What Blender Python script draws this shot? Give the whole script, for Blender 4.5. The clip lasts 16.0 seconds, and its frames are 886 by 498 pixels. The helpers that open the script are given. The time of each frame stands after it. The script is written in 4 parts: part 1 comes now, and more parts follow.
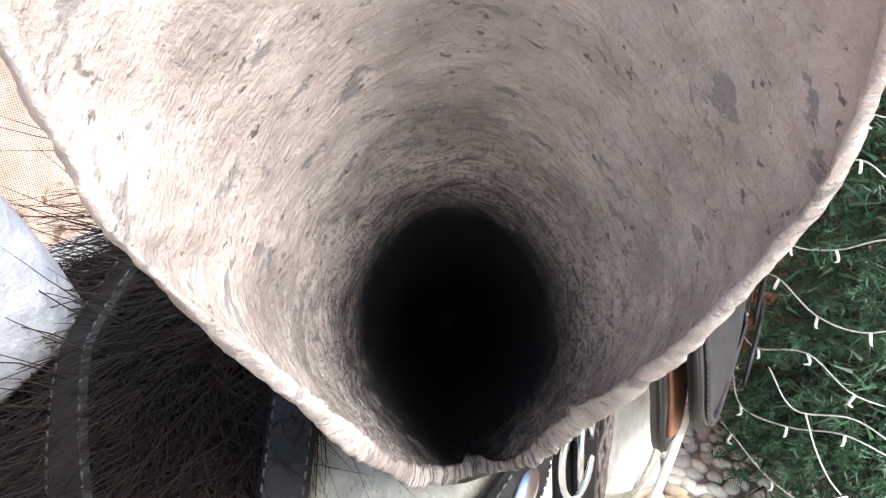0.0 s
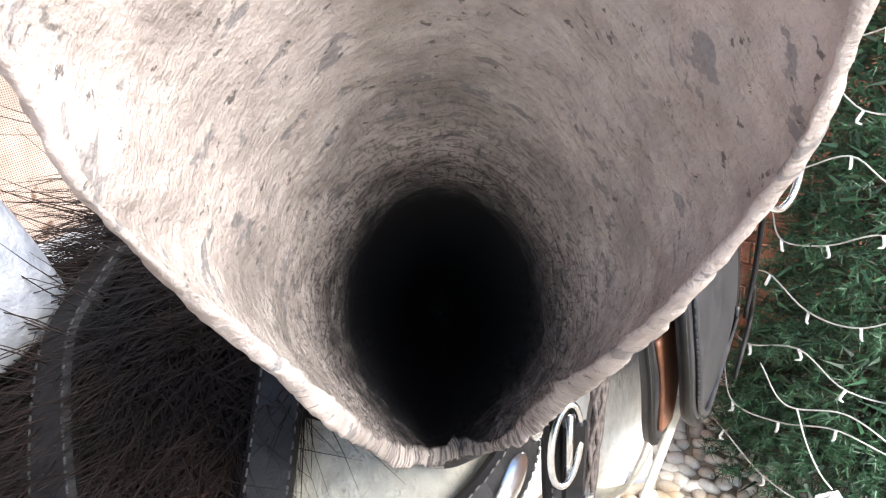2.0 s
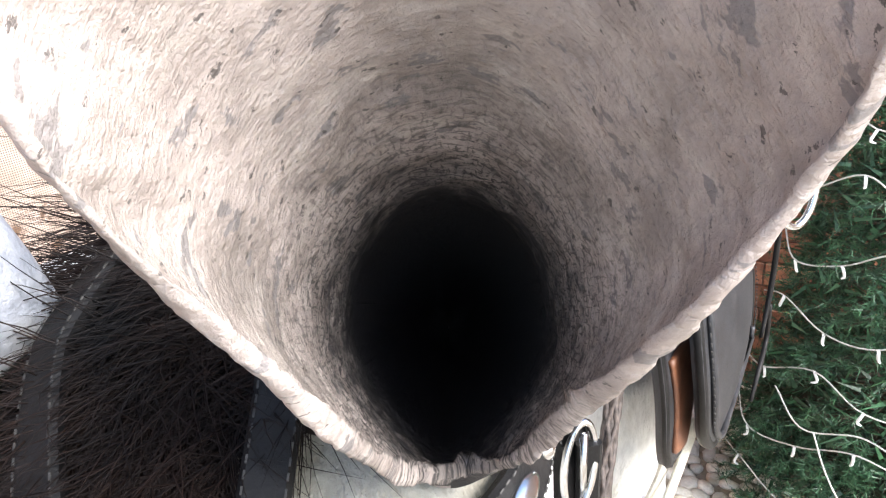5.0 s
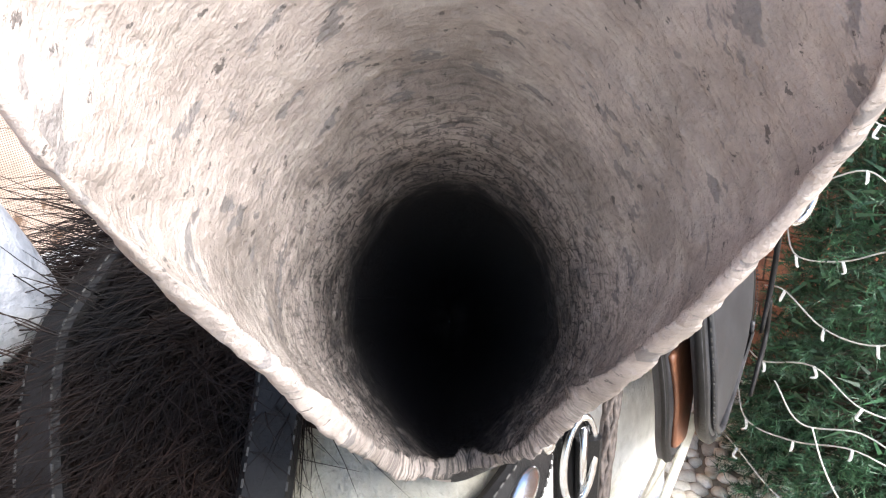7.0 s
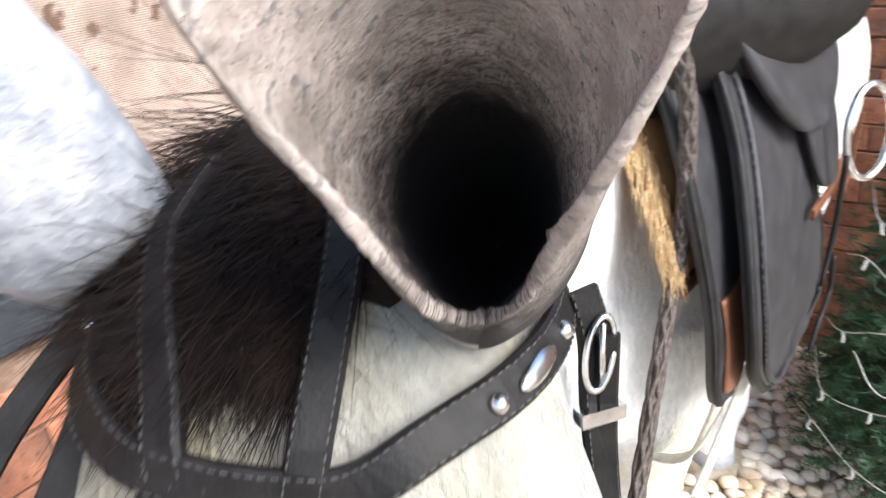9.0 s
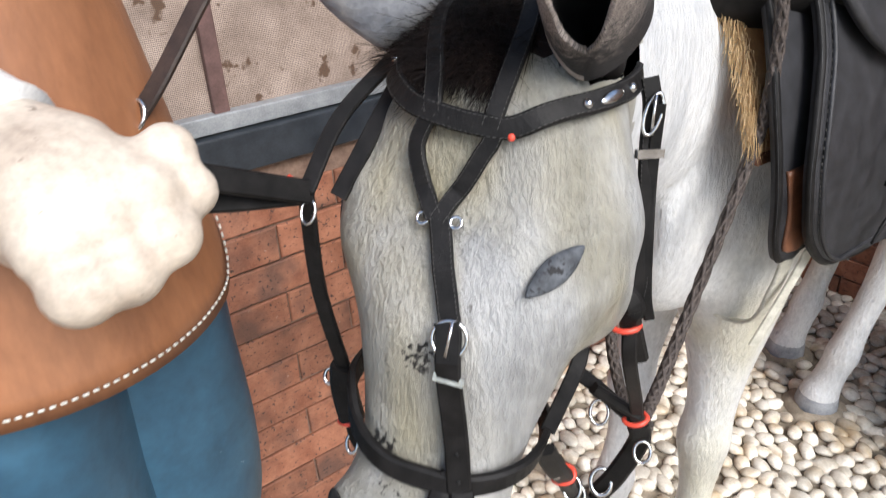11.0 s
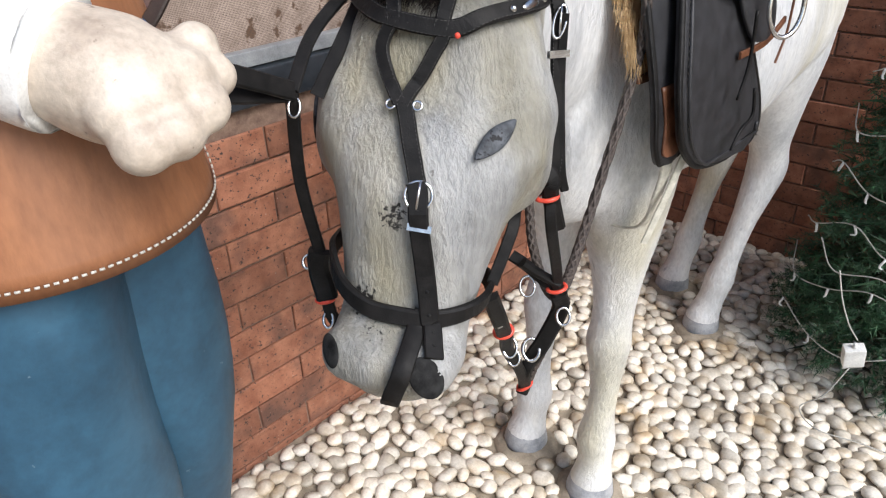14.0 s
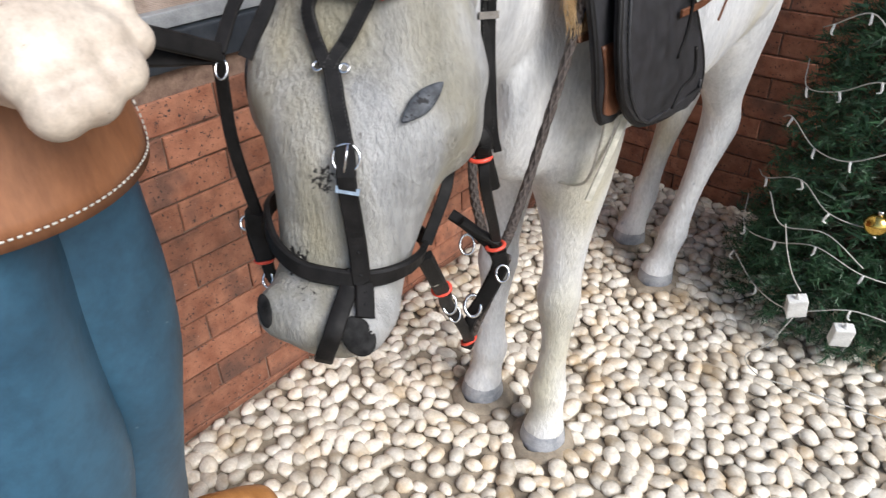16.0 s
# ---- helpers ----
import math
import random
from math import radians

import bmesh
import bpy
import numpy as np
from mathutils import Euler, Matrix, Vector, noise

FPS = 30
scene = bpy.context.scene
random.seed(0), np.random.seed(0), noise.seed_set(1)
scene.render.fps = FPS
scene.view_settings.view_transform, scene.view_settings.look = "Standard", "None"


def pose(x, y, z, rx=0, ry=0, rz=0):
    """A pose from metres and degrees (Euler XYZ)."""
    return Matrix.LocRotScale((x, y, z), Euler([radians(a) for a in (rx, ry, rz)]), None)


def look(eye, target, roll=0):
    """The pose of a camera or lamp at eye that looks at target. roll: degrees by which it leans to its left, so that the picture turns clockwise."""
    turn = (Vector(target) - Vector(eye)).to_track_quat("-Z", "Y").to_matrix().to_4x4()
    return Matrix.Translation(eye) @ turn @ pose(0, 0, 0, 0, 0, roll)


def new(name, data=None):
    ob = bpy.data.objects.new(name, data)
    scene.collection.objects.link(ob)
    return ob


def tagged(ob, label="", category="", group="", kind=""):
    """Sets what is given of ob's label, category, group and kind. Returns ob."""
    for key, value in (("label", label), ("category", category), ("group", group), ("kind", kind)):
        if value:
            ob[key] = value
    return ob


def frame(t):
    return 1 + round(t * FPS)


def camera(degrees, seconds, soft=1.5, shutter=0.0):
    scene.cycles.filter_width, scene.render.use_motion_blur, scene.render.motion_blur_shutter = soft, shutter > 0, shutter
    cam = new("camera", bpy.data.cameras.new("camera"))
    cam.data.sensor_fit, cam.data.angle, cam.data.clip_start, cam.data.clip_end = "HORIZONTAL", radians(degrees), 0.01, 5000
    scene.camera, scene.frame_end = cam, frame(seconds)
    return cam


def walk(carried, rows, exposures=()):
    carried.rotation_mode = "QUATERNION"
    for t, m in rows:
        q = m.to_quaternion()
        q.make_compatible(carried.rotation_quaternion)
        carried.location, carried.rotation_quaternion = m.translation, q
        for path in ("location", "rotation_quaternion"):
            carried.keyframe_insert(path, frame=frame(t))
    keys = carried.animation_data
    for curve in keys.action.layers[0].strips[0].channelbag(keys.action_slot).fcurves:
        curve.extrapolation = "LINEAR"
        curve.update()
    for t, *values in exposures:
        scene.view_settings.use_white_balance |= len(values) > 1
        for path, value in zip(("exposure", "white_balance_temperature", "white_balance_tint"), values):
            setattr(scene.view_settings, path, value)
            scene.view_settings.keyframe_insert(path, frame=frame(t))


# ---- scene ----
cam = camera(64.3, 16.0, soft=1.2, shutter=0.5)
PATH = [
    (0, (0.915, 0.765, 1.47), (-0.015, 2.325, 0.633), -4.3),
    (0.5, (0.915, 0.765, 1.47), (-0.031, 2.334, 0.668), -4.2),
    (1, (0.915, 0.765, 1.47), (-0.03, 2.342, 0.682), -4.2),
    (1.5, (0.917, 0.765, 1.468), (-0.009, 2.328, 0.631), -4.1),
    (2, (0.917, 0.765, 1.465), (0.004, 2.333, 0.624), -4.2),
    (2.5, (0.916, 0.767, 1.463), (0.014, 2.346, 0.629), -3.9),
    (3, (0.915, 0.768, 1.46), (0.008, 2.348, 0.634), -3.8),
    (3.5, (0.914, 0.77, 1.457), (-0.016, 2.352, 0.662), -4.3),
    (4, (0.913, 0.772, 1.456), (-0.035, 2.353, 0.68), -4.5),
    (6.5, (0.914, 0.772, 1.457), (-0.025, 2.345, 0.656), -4.1),
    (7, (0.913, 0.772, 1.457), (-0.031, 2.341, 0.654), -4.0),
    (7.5, (0.914, 0.771, 1.458), (-0.025, 2.34, 0.647), -3.7),
    (8, (0.914, 0.771, 1.458), (-0.024, 2.335, 0.637), -3.7),
    (8.5, (0.915, 0.767, 1.461), (-0.008, 2.298, 0.566), -3.6),
    (8.7, (0.926, 0.755, 1.455), (-0.03, 2.282, 0.597), -5.5),
    (9, (0.951, 0.738, 1.452), (-0.165, 2.157, 0.592), -5.9),
    (9.2, (0.974, 0.718, 1.458), (-0.232, 2.061, 0.597), -3.8),
    (9.3, (0.988, 0.707, 1.459), (-0.273, 1.997, 0.595), -3.7),
    (9.5, (1.014, 0.685, 1.454), (-0.312, 1.904, 0.586), -3.1),
    (9.7, (1.044, 0.66, 1.45), (-0.363, 1.791, 0.588), -3.5),
    (9.9, (1.074, 0.639, 1.457), (-0.35, 1.724, 0.566), -2.3),
    (10, (1.089, 0.626, 1.461), (-0.33, 1.717, 0.569), -1.8),
    (10.2, (1.106, 0.603, 1.463), (-0.307, 1.692, 0.558), -1.8),
    (12.5, (1.258, 0.359, 1.423), (-0.03, 1.506, 0.41), -1.7),
    (13, (1.263, 0.339, 1.424), (0.04, 1.57, 0.43), -1.2),
    (13.5, (1.27, 0.342, 1.425), (0.08, 1.615, 0.443), -1.4),
    (14, (1.265, 0.341, 1.428), (0.072, 1.612, 0.449), -1.6),
    (14.5, (1.265, 0.34, 1.429), (0.083, 1.622, 0.451), -1.5),
    (15, (1.275, 0.339, 1.43), (0.094, 1.615, 0.44), -1.6),
    (15.5, (1.286, 0.339, 1.43), (0.142, 1.607, 0.39), -1.0),
    (16, (1.304, 0.363, 1.442), (0.213, 1.633, 0.348), -0.7),
]
EXPOSURES = [(0, 1.95), (8.0, 2.0), (8.6, 2.0), (9.0, 1.6), (9.6, 0.75), (10.2, 0.55), (12.5, 0.65), (13.0, 0.6), (13.7, 0.4), (16.0, 0.33)]
walk(cam, [(t, look(eye, target, roll)) for t, eye, target, roll in PATH], EXPOSURES)

# ---- light ----
world = bpy.data.worlds.new("world")
scene.world = world
world.use_nodes = True
wn = world.node_tree
sky = wn.nodes.new("ShaderNodeTexSky")
sky.sky_type = 'NISHITA'
sky.sun_disc = False
sky.sun_elevation, sky.sun_rotation = radians(42), radians(98)
sky.air_density, sky.dust_density = 1.0, 1.5
wn.nodes["Background"].inputs[1].default_value = 0.14
wn.links.new(sky.outputs[0], wn.nodes["Background"].inputs[0])
sun = new("sun", bpy.data.lights.new("sun", "SUN"))
sun.data.energy, sun.data.angle, sun.data.color = 3.3, radians(36), (1, 0.985, 0.97)
sun.matrix_world = look((5.4, 0.8, 4.9), (0.6, 1.5, 0.6))


# ---- materials ----
def mat(name, c1, c2, scale=30, rough=0.6, metal=0.0, bump=0.3, fine=250, stretch=(1, 1, 1), spots=None, spot_scale=60, spot_amount=0.62,
        per_object=0.0, per_island=0.0, bump_scale=None, dist=0.002, spec=0.5, third=None):
    m = bpy.data.materials.new(name)
    m.use_nodes = True
    nt = m.node_tree
    N, L = nt.nodes, nt.links
    b = N["Principled BSDF"]
    co = N.new("ShaderNodeTexCoord")
    mp = N.new("ShaderNodeMapping")
    mp.inputs["Scale"].default_value = stretch
    L.new(co.outputs["Object"], mp.inputs[0])
    if per_object:
        info = N.new("ShaderNodeObjectInfo")
        off = N.new("ShaderNodeVectorMath")
        off.operation = 'SCALE'
        L.new(info.outputs["Random"], off.inputs["Scale"])
        off.inputs[0].default_value = (7, 13, 5)
        L.new(off.outputs[0], mp.inputs["Location"])

    def tex(s, detail=5, rg=0.6):
        t = N.new("ShaderNodeTexNoise")
        t.inputs["Scale"].default_value, t.inputs["Detail"].default_value, t.inputs["Roughness"].default_value = s, detail, rg
        L.new(mp.outputs[0], t.inputs["Vector"])
        return t

    def ramp(src, p0, p1):
        r = N.new("ShaderNodeMapRange")
        r.inputs["From Min"].default_value, r.inputs["From Max"].default_value = p0, p1
        L.new(src, r.inputs["Value"])
        return r.outputs[0]

    def mix(f, a, c):
        x = N.new("ShaderNodeMix")
        x.data_type = 'RGBA'
        for sock, v in ((x.inputs["Factor"], f), (x.inputs["A"], a), (x.inputs["B"], c)):
            if isinstance(v, (int, float)):
                sock.default_value = v
            elif isinstance(v, tuple):
                sock.default_value = (*v, 1)
            else:
                L.new(v, sock)
        return x.outputs["Result"]

    big, small = tex(scale), tex(fine, 4)
    col = mix(ramp(big.outputs[0], 0.33, 0.67), c1, c2)
    if third:
        col = mix(ramp(tex(scale * 0.37, 3).outputs[0], 0.5, 0.68), col, third)
    tone = mix(0.5, small.outputs[0], big.outputs[0])
    dark = N.new("ShaderNodeMix")
    dark.data_type, dark.blend_type = 'RGBA', 'MULTIPLY'
    dark.inputs["Factor"].default_value = 0.35
    L.new(col, dark.inputs["A"])
    L.new(ramp(tone, 0.3, 0.6), dark.inputs["B"])
    col = dark.outputs["Result"]
    if spots:
        sp = tex(spot_scale, 3, 0.7)
        col = mix(ramp(sp.outputs[0], spot_amount, spot_amount + 0.05), col, spots)
    if per_object or per_island:
        if per_object:
            rnd = info.outputs["Random"]
        else:
            rnd = N.new("ShaderNodeNewGeometry").outputs["Random Per Island"]
        hsv = N.new("ShaderNodeHueSaturation")
        amt = per_object or per_island
        mr = N.new("ShaderNodeMapRange")
        mr.inputs["To Min"].default_value, mr.inputs["To Max"].default_value = 1 - amt, 1 + amt
        L.new(rnd, mr.inputs["Value"])
        L.new(mr.outputs[0], hsv.inputs["Value"])
        L.new(col, hsv.inputs["Color"])
        col = hsv.outputs[0]
    L.new(col, b.inputs["Base Color"])
    b.inputs["Roughness"].default_value, b.inputs["Metallic"].default_value = rough, metal
    b.inputs["Specular IOR Level"].default_value = spec
    if bump:
        bp = N.new("ShaderNodeBump")
        bp.inputs["Strength"].default_value, bp.inputs["Distance"].default_value = bump, dist
        src = tex(bump_scale or fine, 6, 0.65)
        L.new(src.outputs[0], bp.inputs["Height"])
        L.new(bp.outputs[0], b.inputs["Normal"])
    return m


COAT = mat("painted_horse_coat", (0.63, 0.645, 0.665), (0.79, 0.79, 0.785), 9, 0.42, bump=0.8, fine=130, stretch=(1, 1, 0.45),
           third=(0.60, 0.57, 0.46), dist=0.006, spots=(0.36, 0.38, 0.42), spot_scale=16, spot_amount=0.68)
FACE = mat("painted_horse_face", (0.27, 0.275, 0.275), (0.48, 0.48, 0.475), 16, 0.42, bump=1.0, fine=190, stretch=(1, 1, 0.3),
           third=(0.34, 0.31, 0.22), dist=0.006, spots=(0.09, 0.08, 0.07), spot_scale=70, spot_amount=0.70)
EAR = mat("painted_ear", (0.305, 0.257, 0.235), (0.44, 0.38, 0.352), 45, 0.6, bump=0.7, fine=420, spots=(0.10, 0.088, 0.082), spot_scale=170,
          spot_amount=0.68, dist=0.0018, third=(0.25, 0.215, 0.195))


def ear_marks(m):
    """Scratches that run round the ear, pits and cracks, and the canal's painted-in shade."""
    nt = m.node_tree
    N, L = nt.nodes, nt.links
    b = N["Principled BSDF"]
    col = b.inputs["Base Color"].links[0].from_socket
    uvn = N.new("ShaderNodeUVMap")
    uvn.uv_map = "round"

    def layer(col, sx, sy, lo, hi, tone, amount, detail=4):
        mp = N.new("ShaderNodeMapping")
        mp.inputs["Scale"].default_value = (sx, sy, 1)
        L.new(uvn.outputs[0], mp.inputs[0])
        t = N.new("ShaderNodeTexNoise")
        t.inputs["Scale"].default_value, t.inputs["Detail"].default_value, t.inputs["Roughness"].default_value = 1.0, detail, 0.65
        L.new(mp.outputs[0], t.inputs["Vector"])
        r = N.new("ShaderNodeMapRange")
        r.inputs["From Min"].default_value, r.inputs["From Max"].default_value = lo, hi
        if isinstance(amount, float):
            r.inputs["To Max"].default_value = amount
        else:
            L.new(amount, r.inputs["To Max"])
        L.new(t.outputs[0], r.inputs["Value"])
        x = N.new("ShaderNodeMix")
        x.data_type = 'RGBA'
        L.new(r.outputs[0], x.inputs["Factor"])
        L.new(col, x.inputs["A"])
        x.inputs["B"].default_value = (*tone, 1)
        return x.outputs["Result"], t
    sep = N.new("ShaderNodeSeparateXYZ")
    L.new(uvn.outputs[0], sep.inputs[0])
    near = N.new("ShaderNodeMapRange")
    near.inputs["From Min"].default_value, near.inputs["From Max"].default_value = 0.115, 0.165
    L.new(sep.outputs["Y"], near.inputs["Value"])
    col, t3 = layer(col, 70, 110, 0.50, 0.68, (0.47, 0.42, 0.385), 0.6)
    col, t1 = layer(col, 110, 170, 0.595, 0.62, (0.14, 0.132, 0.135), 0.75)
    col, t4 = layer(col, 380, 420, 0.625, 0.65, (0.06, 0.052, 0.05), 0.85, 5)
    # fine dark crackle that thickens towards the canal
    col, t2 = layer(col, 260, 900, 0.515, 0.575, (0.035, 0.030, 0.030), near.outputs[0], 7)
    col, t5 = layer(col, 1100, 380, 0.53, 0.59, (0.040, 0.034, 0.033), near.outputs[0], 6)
    # black paint and shade inside the canal put into the colour, with blotchy edge
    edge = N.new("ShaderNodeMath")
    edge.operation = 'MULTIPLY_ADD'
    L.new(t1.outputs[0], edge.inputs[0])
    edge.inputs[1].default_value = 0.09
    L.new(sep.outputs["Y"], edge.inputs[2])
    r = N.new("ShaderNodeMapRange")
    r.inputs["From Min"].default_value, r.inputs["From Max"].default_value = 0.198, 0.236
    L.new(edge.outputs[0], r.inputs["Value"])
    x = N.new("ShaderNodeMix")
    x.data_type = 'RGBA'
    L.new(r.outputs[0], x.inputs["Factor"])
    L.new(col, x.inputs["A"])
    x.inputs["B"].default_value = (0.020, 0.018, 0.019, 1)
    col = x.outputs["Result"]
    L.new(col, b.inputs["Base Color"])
    bp = N.new("ShaderNodeBump")
    bp.inputs["Strength"].default_value, bp.inputs["Distance"].default_value = 0.6, 0.0014
    L.new(t2.outputs[0], bp.inputs["Height"])
    L.new(b.inputs["Normal"].links[0].from_socket, bp.inputs["Normal"])
    L.new(bp.outputs[0], b.inputs["Normal"])


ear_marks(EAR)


def face_flakes(m, places):
    """Clusters of flaked black paint round a few places on the face."""
    N, L = m.node_tree.nodes, m.node_tree.links
    b = N["Principled BSDF"]
    col = b.inputs["Base Color"].links[0].from_socket
    co = N.new("ShaderNodeTexCoord")
    t = N.new("ShaderNodeTexNoise")
    t.inputs["Scale"].default_value, t.inputs["Detail"].default_value, t.inputs["Roughness"].default_value = 190, 5, 0.7
    L.new(co.outputs["Object"], t.inputs["Vector"])
    for place, radius in places:
        dv = N.new("ShaderNodeVectorMath")
        dv.operation = 'DISTANCE'
        L.new(co.outputs["Object"], dv.inputs[0])
        dv.inputs[1].default_value = place
        near = N.new("ShaderNodeMapRange")
        near.inputs["From Min"].default_value, near.inputs["From Max"].default_value = radius, radius * 0.3
        near.inputs["To Min"].default_value, near.inputs["To Max"].default_value = -0.2, 0.13
        L.new(dv.outputs["Value"], near.inputs["Value"])
        add = N.new("ShaderNodeMath")
        L.new(near.outputs[0], add.inputs[0])
        L.new(t.outputs[0], add.inputs[1])
        r = N.new("ShaderNodeMapRange")
        r.inputs["From Min"].default_value, r.inputs["From Max"].default_value = 0.60, 0.64
        L.new(add.outputs[0], r.inputs["Value"])
        x = N.new("ShaderNodeMix")
        x.data_type = 'RGBA'
        L.new(r.outputs[0], x.inputs["Factor"])
        L.new(col, x.inputs["A"])
        x.inputs["B"].default_value = (0.018, 0.016, 0.015, 1)
        col = x.outputs["Result"]
    L.new(col, b.inputs["Base Color"])


face_flakes(FACE, [((0.800, 0.765, 1.115), 0.030), ((0.806, 0.722, 1.012), 0.035), ((0.775, 0.735, 1.02), 0.035), ((0.775, 0.79, 1.235), 0.022)])
# Grey paint, made darker to hold the shade this ear stands in.
EARBACK = mat("shaded_ear_back", (0.24, 0.26, 0.30), (0.40, 0.41, 0.44), 30, 0.45, bump=0.7, fine=150, dist=0.003, third=(0.36, 0.35, 0.32), spots=(0.2, 0.2, 0.21), spot_scale=60, spot_amount=0.7)
HOOF = mat("grey_hoof", (0.28, 0.30, 0.33), (0.44, 0.45, 0.48), 30, 0.5)
EYE = mat("painted_eye", (0.035, 0.038, 0.045), (0.11, 0.12, 0.135), 45, 0.55, spots=(0.015, 0.015, 0.017), spot_scale=60, spot_amount=0.54, spec=0.2)
NOSTRIL = mat("nostril_paint", (0.008, 0.008, 0.0085), (0.03, 0.03, 0.03), 60, 0.7, spec=0.15)
LEATHER = mat("black_leather", (0.005, 0.0047, 0.0047), (0.012, 0.011, 0.011), 60, 0.55, bump=0.4, fine=500, dist=0.001, spec=0.22,
              spots=(0.035, 0.031, 0.03), spot_scale=150, spot_amount=0.70)
NEO = mat("black_neoprene", (0.012, 0.012, 0.014), (0.026, 0.026, 0.03), 40, 0.55, bump=0.35, fine=700, dist=0.001,
          spots=(0.05, 0.05, 0.055), spot_scale=90, spot_amount=0.68)
DARKBROWN = mat("dark_brown_leather", (0.020, 0.012, 0.010), (0.040, 0.024, 0.019), 60, 0.5, bump=0.3)
BROWNLEATHER = mat("brown_leather", (0.10, 0.035, 0.015), (0.17, 0.065, 0.03), 40, 0.5)
ROPE = mat("braided_rope", (0.03, 0.022, 0.019), (0.09, 0.07, 0.06), 200, 0.7, fine=900)
THREAD = mat("pale_thread", (0.030, 0.029, 0.027), (0.065, 0.062, 0.058), 300, 0.8)
WHITE_THREAD = mat("white_thread", (0.55, 0.52, 0.47), (0.7, 0.67, 0.6), 300, 0.8)
STEEL = mat("chrome_steel", (0.65, 0.65, 0.66), (0.8, 0.8, 0.8), 100, 0.22, 1.0, bump=0.05)
RED = mat("red_rubber", (0.75, 0.07, 0.04), (0.85, 0.10, 0.06), 80, 0.4, bump=0.05)
SHEEP = mat("tan_sheepskin", (0.58, 0.36, 0.16), (0.74, 0.54, 0.31), 60, 0.9, bump=0.9, fine=400, dist=0.004)
HAIR = mat("dark_hair", (0.004, 0.003, 0.0026), (0.016, 0.008, 0.0055), 20, 0.6, per_island=0.6, bump=0, spec=0.2)
BRICK = mat("red_brick", (0.29, 0.11, 0.062), (0.40, 0.175, 0.105), 18, 0.8, bump=0.6, fine=220, per_object=0.35, spots=(0.045, 0.03, 0.027),
            spot_scale=110, spot_amount=0.60, third=(0.17, 0.085, 0.06))


def pale_grit(m, scale, amount, tone):
    """Small pale grains on a rough face."""
    N, L = m.node_tree.nodes, m.node_tree.links
    b = N["Principled BSDF"]
    col = b.inputs["Base Color"].links[0].from_socket
    co = N.new("ShaderNodeTexCoord")
    t = N.new("ShaderNodeTexNoise")
    t.inputs["Scale"].default_value, t.inputs["Detail"].default_value, t.inputs["Roughness"].default_value = scale, 3, 0.6
    L.new(co.outputs["Object"], t.inputs["Vector"])
    r = N.new("ShaderNodeMapRange")
    r.inputs["From Min"].default_value, r.inputs["From Max"].default_value = amount, amount + 0.03
    L.new(t.outputs[0], r.inputs["Value"])
    x = N.new("ShaderNodeMix")
    x.data_type = 'RGBA'
    L.new(r.outputs[0], x.inputs["Factor"])
    L.new(col, x.inputs["A"])
    x.inputs["B"].default_value = (*tone, 1)
    L.new(x.outputs["Result"], b.inputs["Base Color"])


pale_grit(BRICK, 150, 0.70, (0.60, 0.50, 0.42))
MORTAR = mat("grey_mortar", (0.19, 0.12, 0.09), (0.28, 0.19, 0.145), 40, 0.9, bump=0.5)
CEMENT = mat("floor_cement", (0.26, 0.215, 0.16), (0.40, 0.34, 0.265), 25, 0.9, bump=0.7, third=(0.20, 0.17, 0.13))
PEBBLE = mat("cream_pebble", (0.64, 0.57, 0.46), (0.80, 0.76, 0.68), 22, 0.36, bump=0.25, fine=160, per_object=0.26, third=(0.52, 0.40, 0.26))
PEBBLES = mat("cream_pebbles", (0.64, 0.57, 0.46), (0.80, 0.76, 0.68), 22, 0.36, bump=0.25, fine=160, per_island=0.26, third=(0.52, 0.40, 0.26))
ALU = mat("grey_aluminium", (0.30, 0.32, 0.34), (0.38, 0.40, 0.42), 20, 0.4, 0.3, bump=0.1)
NAVY = mat("dark_sill_paint", (0.018, 0.024, 0.032), (0.035, 0.042, 0.052), 20, 0.4, bump=0.1)
# Sandy tone and brown blotches paint in the ground and plants showing there.
SCREEN = mat("sandy_screen", (0.30, 0.225, 0.18), (0.43, 0.34, 0.285), 14, 0.8, bump=0.2, spots=(0.10, 0.055, 0.03), spot_scale=16, spot_amount=0.60)


def perforate(m, scale):
    """Fine round holes, in rows."""
    N, L = m.node_tree.nodes, m.node_tree.links
    b = N["Principled BSDF"]
    col = b.inputs["Base Color"].links[0].from_socket
    co = N.new("ShaderNodeTexCoord")
    v = N.new("ShaderNodeTexVoronoi")
    v.voronoi_dimensions = '2D'
    v.inputs["Scale"].default_value, v.inputs["Randomness"].default_value = scale, 0.0
    sep, com = N.new("ShaderNodeSeparateXYZ"), N.new("ShaderNodeCombineXYZ")
    L.new(co.outputs["Object"], sep.inputs[0])
    L.new(sep.outputs["Y"], com.inputs["X"])
    L.new(sep.outputs["Z"], com.inputs["Y"])
    L.new(com.outputs[0], v.inputs["Vector"])
    r = N.new("ShaderNodeMapRange")
    r.inputs["From Min"].default_value, r.inputs["From Max"].default_value = 0.36, 0.28
    r.inputs["To Max"].default_value = 0.8
    L.new(v.outputs["Distance"], r.inputs["Value"])
    x = N.new("ShaderNodeMix")
    x.data_type = 'RGBA'
    L.new(r.outputs[0], x.inputs["Factor"])
    L.new(col, x.inputs["A"])
    x.inputs["B"].default_value = (0.05, 0.035, 0.03, 1)
    L.new(x.outputs["Result"], b.inputs["Base Color"])


